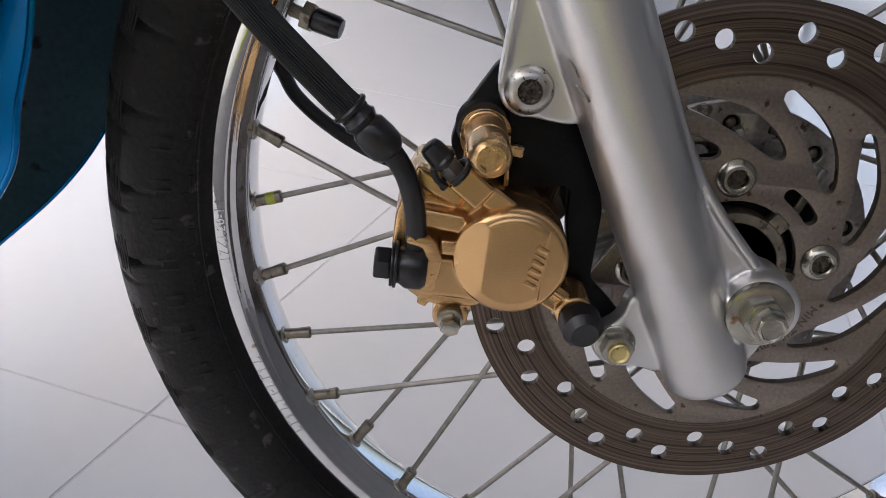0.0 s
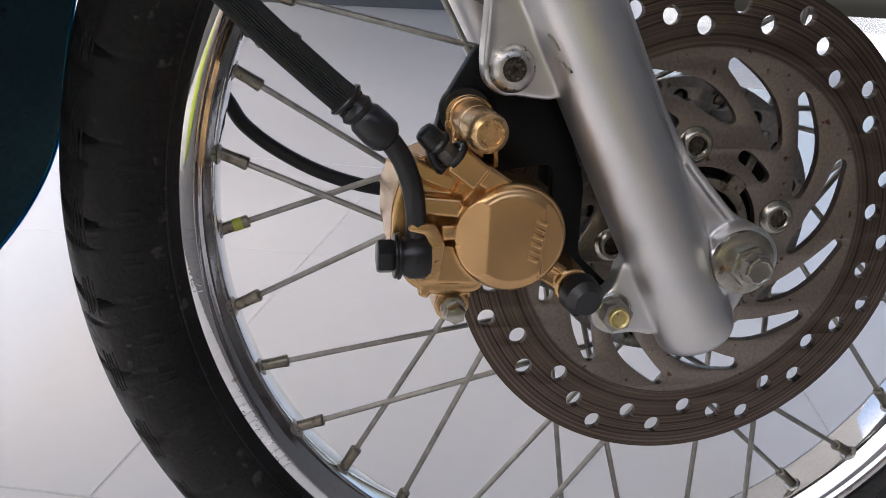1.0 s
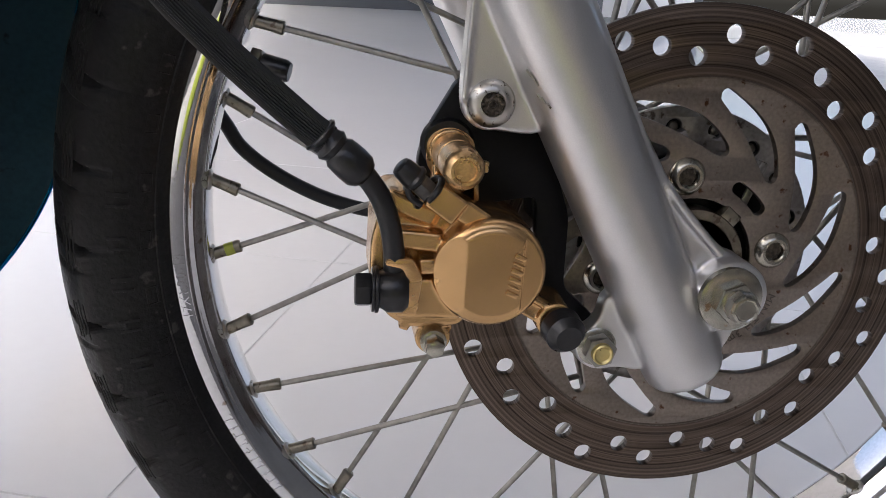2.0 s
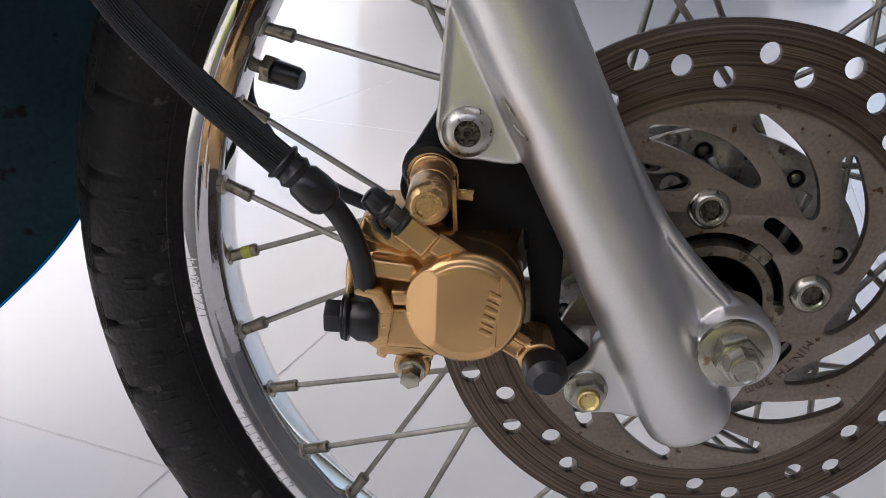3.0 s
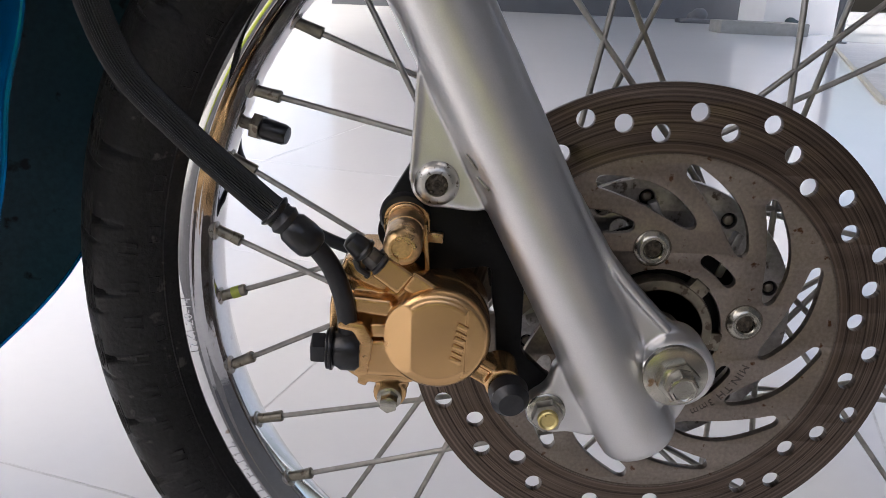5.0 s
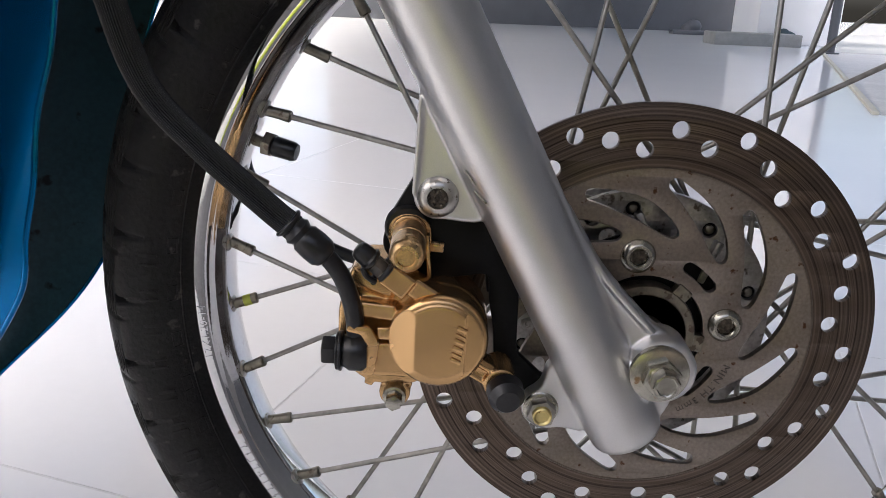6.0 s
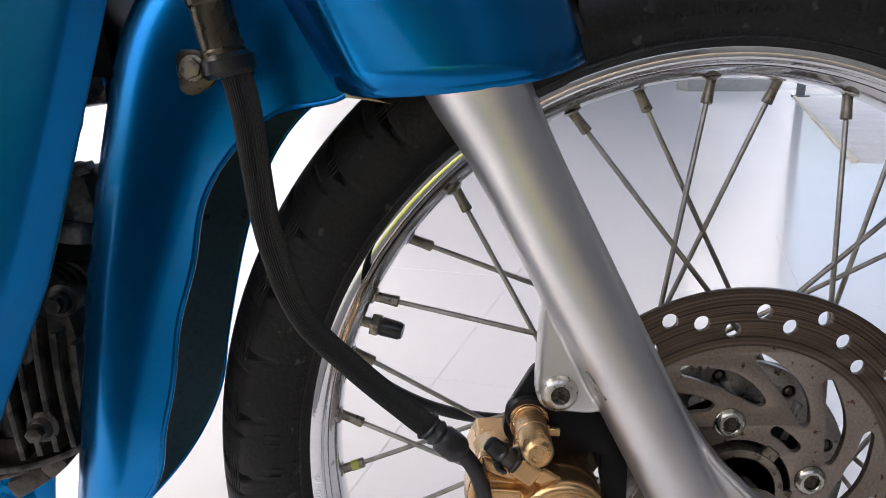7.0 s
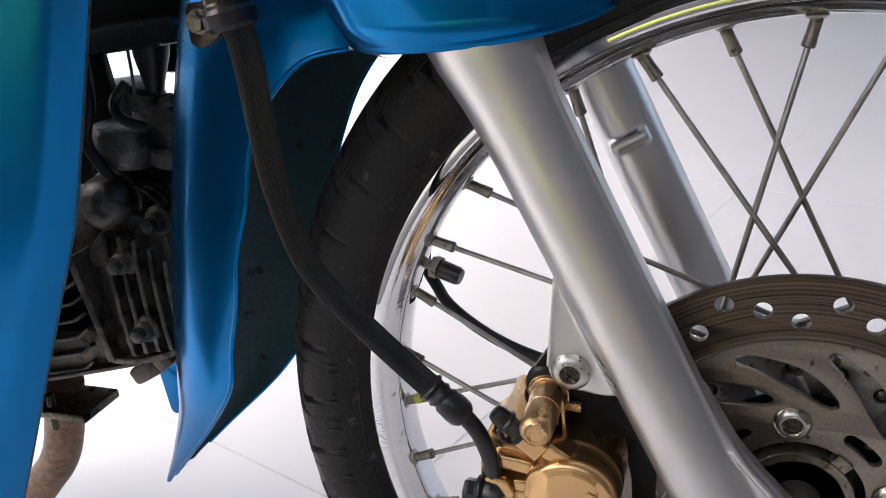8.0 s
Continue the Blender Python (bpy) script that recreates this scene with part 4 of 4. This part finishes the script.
def fender_bm():
    """A trough round the tyre that runs out into a narrow tail; painted outside, bare inside."""
    rows, n = 100, 32
    outer = []
    for i in range(rows + 1):
        a = 95 + 99.8 * i / rows
        er, el, bk, hw = blend(EDGE_R, a), blend(EDGE_L, a), blend(BACK, a), blend(HALF, a)
        row = []
        for j in range(n + 1):
            t = math.pi * j / n
            c, s = math.cos(t), math.sin(t)
            e = er + (el - er) * j / n
            row.append(polar(e + max(0.004, bk - e) * s ** 0.75, a, MID_Y - hw * math.copysign(abs(c) ** 0.62, c)))
        outer.append(row)
    inner = []
    for i in range(rows + 1):
        row = []
        for j in range(n + 1):
            du = outer[min(i + 1, rows)][j] - outer[max(i - 1, 0)][j]
            dv = outer[i][min(j + 1, n)] - outer[i][max(j - 1, 0)]
            row.append(outer[i][j] + du.cross(dv).normalized() * 0.0018)
        inner.append(row)
    mid = polar(0.30, 150, MID_Y)
    if (inner[50][16] - mid).length > (outer[50][16] - mid).length:
        inner = [[2 * o - q for o, q in zip(ro, rq)] for ro, rq in zip(outer, inner)]
    bm = bmesh.new()
    o = [[bm.verts.new(v) for v in row] for row in outer]
    q = [[bm.verts.new(v) for v in row] for row in inner]
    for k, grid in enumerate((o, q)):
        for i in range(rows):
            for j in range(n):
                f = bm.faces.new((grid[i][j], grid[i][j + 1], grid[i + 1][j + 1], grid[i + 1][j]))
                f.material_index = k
    for i in range(rows):
        for j in (0, n):
            bm.faces.new((o[i][j], o[i + 1][j], q[i + 1][j], q[i][j]))
    for j in range(n):
        for i in (0, rows):
            bm.faces.new((o[i][j], o[i][j + 1], q[i][j + 1], q[i][j]))
    bmesh.ops.recalc_face_normals(bm, faces=bm.faces)
    return bm


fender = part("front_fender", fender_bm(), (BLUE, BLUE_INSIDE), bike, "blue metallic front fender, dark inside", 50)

part("edge_roll", tube([polar(blend(EDGE_R, a), a, MID_Y - blend(HALF, a)) for a in (131 + 0.7 * k for k in range(90))], 0.0015, 10), BLUE, fender)
part("edge_roll", tube([polar(blend(EDGE_L, a), a, MID_Y + blend(HALF, a)) for a in (131 + 0.7 * k for k in range(90))], 0.0014, 12), BLUE, fender)


def cover_bm():
    """Blue cover round the upper fork leg: a bulged section drawn along the leg."""
    foot = spline([(-0.2000, -0.020, 0.4870), (-0.1945, -0.0335, 0.4852), (-0.1800, -0.0500, 0.4845), (-0.1500, -0.0575, 0.4868), (-0.1200, -0.0520, 0.4905), (-0.1020, -0.0350, 0.4942), (-0.0910, -0.0215, 0.4985), (-0.0900, -0.008, 0.5020)], 8)
    bm = bmesh.new()
    rows = []
    for inset in (0.0, 0.003):
        for s in ((0.0, 0.004, 0.009, 0.012, 0.03, 0.06, 0.14) if inset == 0 else (0.14, 0.06, 0.03, 0.002)):
            row = []
            for k, p in enumerate(foot):
                t = k / (len(foot) - 1)
                lean = Vector((-0.55 + 0.20 * t, 0, 1)).normalized()
                pull = 0.0045 * (1 - s / 0.009) if inset == 0 and s < 0.009 else 0.0
                row.append(bm.verts.new(p + lean * s + Vector((0, inset + pull, 0))))
            rows.append(row)
    m = len(rows)
    for i in range(m):
        for k in range(len(foot) - 1):
            bm.faces.new((rows[i][k], rows[i][k + 1], rows[(i + 1) % m][k + 1], rows[(i + 1) % m][k]))
    for k in (0, len(foot) - 1):
        bm.faces.new([r[k] for r in rows])
    bmesh.ops.recalc_face_normals(bm, faces=bm.faces)
    return bm


part("fork_cover", cover_bm(), BLUE, fender, "glossy blue fork cover", 50)


# a dry straw caught under the cover
tagged(part("dry_straw", tube([Vector((-0.1935, -0.030, 0.4850)), Vector((-0.1840, -0.0345, 0.4835)), Vector((-0.1735, -0.038, 0.4815))], lambda t: 0.0012 * (1.02 - t), 8), LEAF, None), "thin dry straw caught under the blue fork cover", "straw")


# ---- leg shields and engine ----
def shield_bm(side):
    """Leg shield: a narrow strip along its front edge, then a broad side sloping outwards."""
    bm = bmesh.new()
    rows = []
    for i in range(37):
        # Carried up and back past the view to darken what the fender mirrors.
        z = 0.85 - 0.65 * i / 36
        x = -0.247 - 0.305 * (0.60 - z) - 0.14 * max(0, 0.42 - z)
        sec = [(x - 0.006, 0.006), (x, 0.0), (x - 0.001, -0.002), (x - 0.0025, -0.0035), (x - 0.0075, -0.0095), (x - 0.0088, -0.0108), (x - 0.0110, -0.0122), (x - 0.0145, -0.0138), (x - 0.07, -0.036), (x - 0.13, -0.055), (x - 0.20, -0.064), (x - 0.32, -0.068), (x - 0.44, -0.068)]
        sec += [(px - 0.001, py + 0.003) for px, py in reversed(sec)]
        y0 = -0.080
        rows.append([bm.verts.new((px, y0 + py if side < 0 else 2 * MID_Y - y0 - py, z)) for px, py in sec])
    n = len(rows[0])
    for a, b in zip(rows, rows[1:]):
        for k in range(n):
            f = bm.faces.new((a[k], a[(k + 1) % n], b[(k + 1) % n], b[k]))
            # Inner faces are coloured darker in place of the shade there.
            f.material_index = 1 if k >= n // 2 and k < n - 1 else 0
    bm.faces.new(rows[0])
    bm.faces.new(rows[-1])
    bmesh.ops.recalc_face_normals(bm, faces=bm.faces)
    return bm


part("leg_shield", shield_bm(-1), (BLUE, BLUE_INSIDE), bike, "light blue metallic leg shield, inside coloured dark for shade", 40)
part("shield_tab", plate([round_loop([(-0.4280, 0.2210), (-0.4350, 0.1580), (-0.4430, 0.1470), (-0.4700, 0.1440), (-0.4760, 0.1840), (-0.4790, 0.2180)], 0.006), circle(-0.4560, 0.2010, 0.0050, 20)], 0.160, 0.164, 0.001), BLUE, bike, "blue lower tab of the far leg shield")

def strip(pts, half, y0, y1, edge=0.0006):
    """A thin upright web along a line of (x, z) points, from y0 to y1."""
    pts = [Vector(p) for p in pts]
    up, down = [], []
    for i, p in enumerate(pts):
        d = (pts[min(i + 1, len(pts) - 1)] - pts[max(i - 1, 0)]).normalized()
        up.append(p + Vector((-d.y, d.x)) * half)
        down.append(p - Vector((-d.y, d.x)) * half)
    return plate([[tuple(p) for p in up + down[::-1]]], y0, y1, edge)


def arc_of(a, b, c, n=7):
    """Points on a soft bend from a over b to c."""
    a, b, c = Vector(a), Vector(b), Vector(c)
    return [tuple(a * (1 - t) ** 2 + b * 2 * t * (1 - t) + c * t * t) for t in (k / (n - 1) for k in range(n))]


engine = part("engine", plate([round_loop([(-0.418, 0.346), (-0.402, 0.277), (-0.374, 0.282), (-0.353, 0.291), (-0.351, 0.338), (-0.358, 0.368), (-0.386, 0.376)], 0.008)], 0.036, 0.140, 0.004), ENGINE, bike, "dirty black finned engine cylinder and head")
# Carried back out of view and widened, to darken the fender's reflections.
part("crankcase", block((-0.700, 0.060, 0.310), (0.360, 0.23, 0.23), 0, 0.03), ENGINE, engine)
part("cylinder", block((-0.468, 0.098, 0.300), (0.110, 0.090, 0.088), -14, 0.010), ENGINE, engine)
part("head_flange", strip(arc_of((-0.4215, 0.345), (-0.411, 0.306), (-0.4045, 0.275)), 0.0028, 0.026, 0.130), ENGINE, engine)
part("head_rim", strip(arc_of((-0.4045, 0.2755), (-0.380, 0.276), (-0.353, 0.290)), 0.0020, 0.027, 0.120), ENGINE, engine)
for k in range(5):
    top, foot = (-0.3890 + 0.0094 * k, 0.3640 - 0.0009 * k * k), (-0.3835 + 0.0089 * k, 0.2845 + 0.0022 * k)
    part("cooling_fin", strip(arc_of(top, (-0.3905 + 0.0094 * k, 0.325), foot), 0.0016, 0.0225 + 0.0006 * k, 0.060), ENGINE, engine)
for k in range(7):
    z = 0.262 + 0.0118 * k
    part("side_fin", strip([(-0.478, z - 0.010), (-0.440, z - 0.001), (-0.431, z + 0.0015), (-0.419 - 0.0012 * (6 - k) * 0.6, z + 0.0085)], 0.0012, 0.030, 0.110), ENGINE, engine)
for k in range(4):
    part("top_fin", strip(arc_of((-0.385 + 0.004 * k, 0.388 - 0.0006 * k), (-0.364 + 0.004 * k, 0.390), (-0.3575 + 0.0022 * k, 0.372)), 0.0012, 0.040 + 0.004 * k, 0.120), ENGINE, engine)
part("rocker_cap", lathe([(0, 0), (0, 0.0060), (0.0022, 0.0110), (0.0060, 0.0148), (0.0110, 0.0165), (0.0200, 0.0168), (0.0210, 0.0182), (0.0500, 0.0182), (0.0500, 0)], (-0.3925, 0.022, 0.3790), (0, 1, 0), 40), ENGINE, engine, "rounded black rocker cap")
for p in ((-0.381, 0.020, 0.346), (-0.3725, 0.019, 0.303), (-0.3600, 0.030, 0.370)):
    bolt = part("head_bolt", lathe([(0, 0), (0, 0.0052), (0.0010, 0.0060), (0.0040, 0.0066), (0.0060, 0.0088), (0.0300, 0.0092), (0.0300, 0)], p, (0, 1, 0), 24), ENGINE, engine)
    part("bolt_hex", cyl((p[0], p[1] - 0.005, p[2]), (p[0], p[1] + 0.001, p[2]), 0.0046, 6, 0.0006, sides=6), ENGINE, engine)
part("lower_case", plate([round_loop([(-0.485, 0.246), (-0.440, 0.258), (-0.411, 0.268), (-0.372, 0.280), (-0.362, 0.292), (-0.420, 0.292), (-0.500, 0.280)], 0.005)], 0.034, 0.120, 0.003), CASE, engine, "brown stained lower engine casing")
part("case_lug", block((-0.3900, 0.050, 0.2640), (0.024, 0.030, 0.012), -32, 0.003), CASE, engine)
part("case_lug", block((-0.3740, 0.046, 0.2745), (0.014, 0.024, 0.010), -42, 0.002), CASE, engine)
part("case_rib", strip(arc_of((-0.470, 0.2500), (-0.430, 0.262), (-0.384, 0.2760)), 0.0014, 0.028, 0.060), CASE, engine)
part("exhaust_flange", block((-0.4600, 0.042, 0.2270), (0.050, 0.036, 0.0065), -2, 0.0015), CLAMP, engine)
part("flange_stud", cyl((-0.4660, 0.030, 0.2400), (-0.4670, 0.030, 0.2120), 0.0030, 12), CLAMP, engine)
part("exhaust_pipe", tube(spline([(-0.474, 0.052, 0.236), (-0.4785, 0.052, 0.215), (-0.4890, 0.052, 0.178), (-0.508, 0.052, 0.150), (-0.545, 0.050, 0.118), (-0.64, 0.045, 0.095)], 8), 0.0135, 28), EXHAUST, engine, "rusty brown exhaust pipe")
part("intake", block((-0.4500, 0.090, 0.405), (0.110, 0.06, 0.060), -8, 0.010), DARK, engine)
# Near-black block added to stand in for shade in the gap.
part("intake_shade", block((-0.3800, 0.075, 0.3925), (0.070, 0.05, 0.014), -3, 0.004), DARK, engine)

carb = part("carburettor", lathe([(0, 0), (0, 0.0120), (0.0020, 0.0165), (0.0070, 0.0190), (0.0200, 0.0195), (0.0240, 0.0180), (0.0255, 0.0130), (0.0255, 0)], (-0.3950, 0.050, 0.3985), (0.10, 0, 1), 40), ENGINE, bike, "black carburettor with its hoses")
part("carburettor_body", block((-0.3690, 0.060, 0.4220), (0.032, 0.030, 0.032), -10, 0.006), ENGINE, carb)
part("body_foot", lathe([(0, 0), (0, 0.0125), (0.002, 0.0140), (0.010, 0.0150), (0.012, 0.0135), (0.012, 0)], (-0.3680, 0.056, 0.3990), (0.12, 0, 1), 28), ENGINE, carb)
part("body_top", lathe([(0, 0), (0, 0.0120), (0.010, 0.0115), (0.013, 0.0090), (0.013, 0)], (-0.3790, 0.052, 0.4330), (0.20, 0, 1), 28), ENGINE, carb)
part("throttle_lever", strip([(-0.3600, 0.4400), (-0.3520, 0.4370), (-0.3455, 0.4290), (-0.3440, 0.4190), (-0.3500, 0.4120)], 0.0030, 0.040, 0.050), DARK, carb)
part("lever_stop", block((-0.3545, 0.043, 0.4395), (0.008, 0.010, 0.006), -14, 0.001), ENGINE, carb)
part("intake_boot", lathe([(0, 0), (0, 0.0050), (0.006, 0.0062), (0.020, 0.0098), (0.026, 0.0104), (0.026, 0)], (-0.3690, 0.050, 0.4430), (0.06, 0, 1), 24), HOSE, carb, "ribbed black rubber boot")
part("fuel_hose", tube(spline([(-0.3830, 0.044, 0.4480), (-0.3900, 0.040, 0.4380), (-0.3840, 0.036, 0.4300), (-0.3710, 0.040, 0.4240)], 6), 0.0030, 12), HOSE, carb)
part("plug_lead", tube(spline([(-0.3930, 0.030, 0.3960), (-0.4020, 0.026, 0.4180), (-0.3980, 0.030, 0.4400), (-0.4050, 0.040, 0.4700)], 6), 0.0034, 12), HOSE, carb)
part("throttle_cable", tube(spline([(-0.3750, 0.040, 0.4720), (-0.3748, 0.040, 0.4560), (-0.3758, 0.041, 0.4430)], 6), 0.0010, 10), STEEL, carb)
part("far_cable", tube(spline([(-0.4300, 0.120, 0.4030), (-0.4000, 0.120, 0.4085), (-0.3700, 0.120, 0.4120)], 6), 0.0030, 12), CLAMP, carb)
# Its height reaches past the view to darken the fender.
frame_cover = part("frame_cover", block((-0.430, 0.080, 0.715), (0.190, 0.11, 0.400), -10, 0.020), GLOSS_BLACK, bike, "glossy black plastic cover under the frame")
# Unseen block, added behind the cover to darken the fender's reflections.
part("rear_light_block", block((-0.680, 0.080, 0.660), (0.400, 0.13, 0.340), 0, 0.020), GLOSS_BLACK, frame_cover)
part("cover_rail", block((-0.3760, 0.060, 0.4730), (0.1100, 0.070, 0.0150), -8, 0.005), GLOSS_BLACK, frame_cover)
part("cover_belly", block((-0.3760, 0.072, 0.5030), (0.1100, 0.080, 0.0560), -7, 0.008), DARK, frame_cover)
part("horn", lathe([(0, 0), (0, 0.0060), (0.0015, 0.0075), (0.0030, 0.0130), (0.0040, 0.0175), (0.0070, 0.0190), (0.0120, 0.0190), (0.0150, 0.0150), (0.0200, 0.0130), (0.0200, 0)], (-0.3930, 0.108, 0.4600), (0.1, 1, 0), 40), DARK, frame_cover, "round black horn")
part("side_bracket", block((-0.3960, 0.046, 0.4560), (0.024, 0.006, 0.040), -8, 0.001), DARK, frame_cover)

for ob in (engine, carb, frame_cover):
    ob.location = (0.018 if ob == carb else 0.007, 0.0, 0.004)

# ---- floor tiles ----
_me = tile_mesh(0.60, 0.0022)
_base = Matrix.Translation((-0.325, 0.236, 0.003)) @ Matrix.Rotation(radians(-17.6), 4, "Z")
for i in range(-3, 3):
    for j in range(-3, 3):
        ob = new("tile", _me)
        ob.parent = floor
        ob.matrix_basis = _base @ Matrix.Translation((0.3 + 0.6 * i, 0.3 + 0.6 * j, 0))
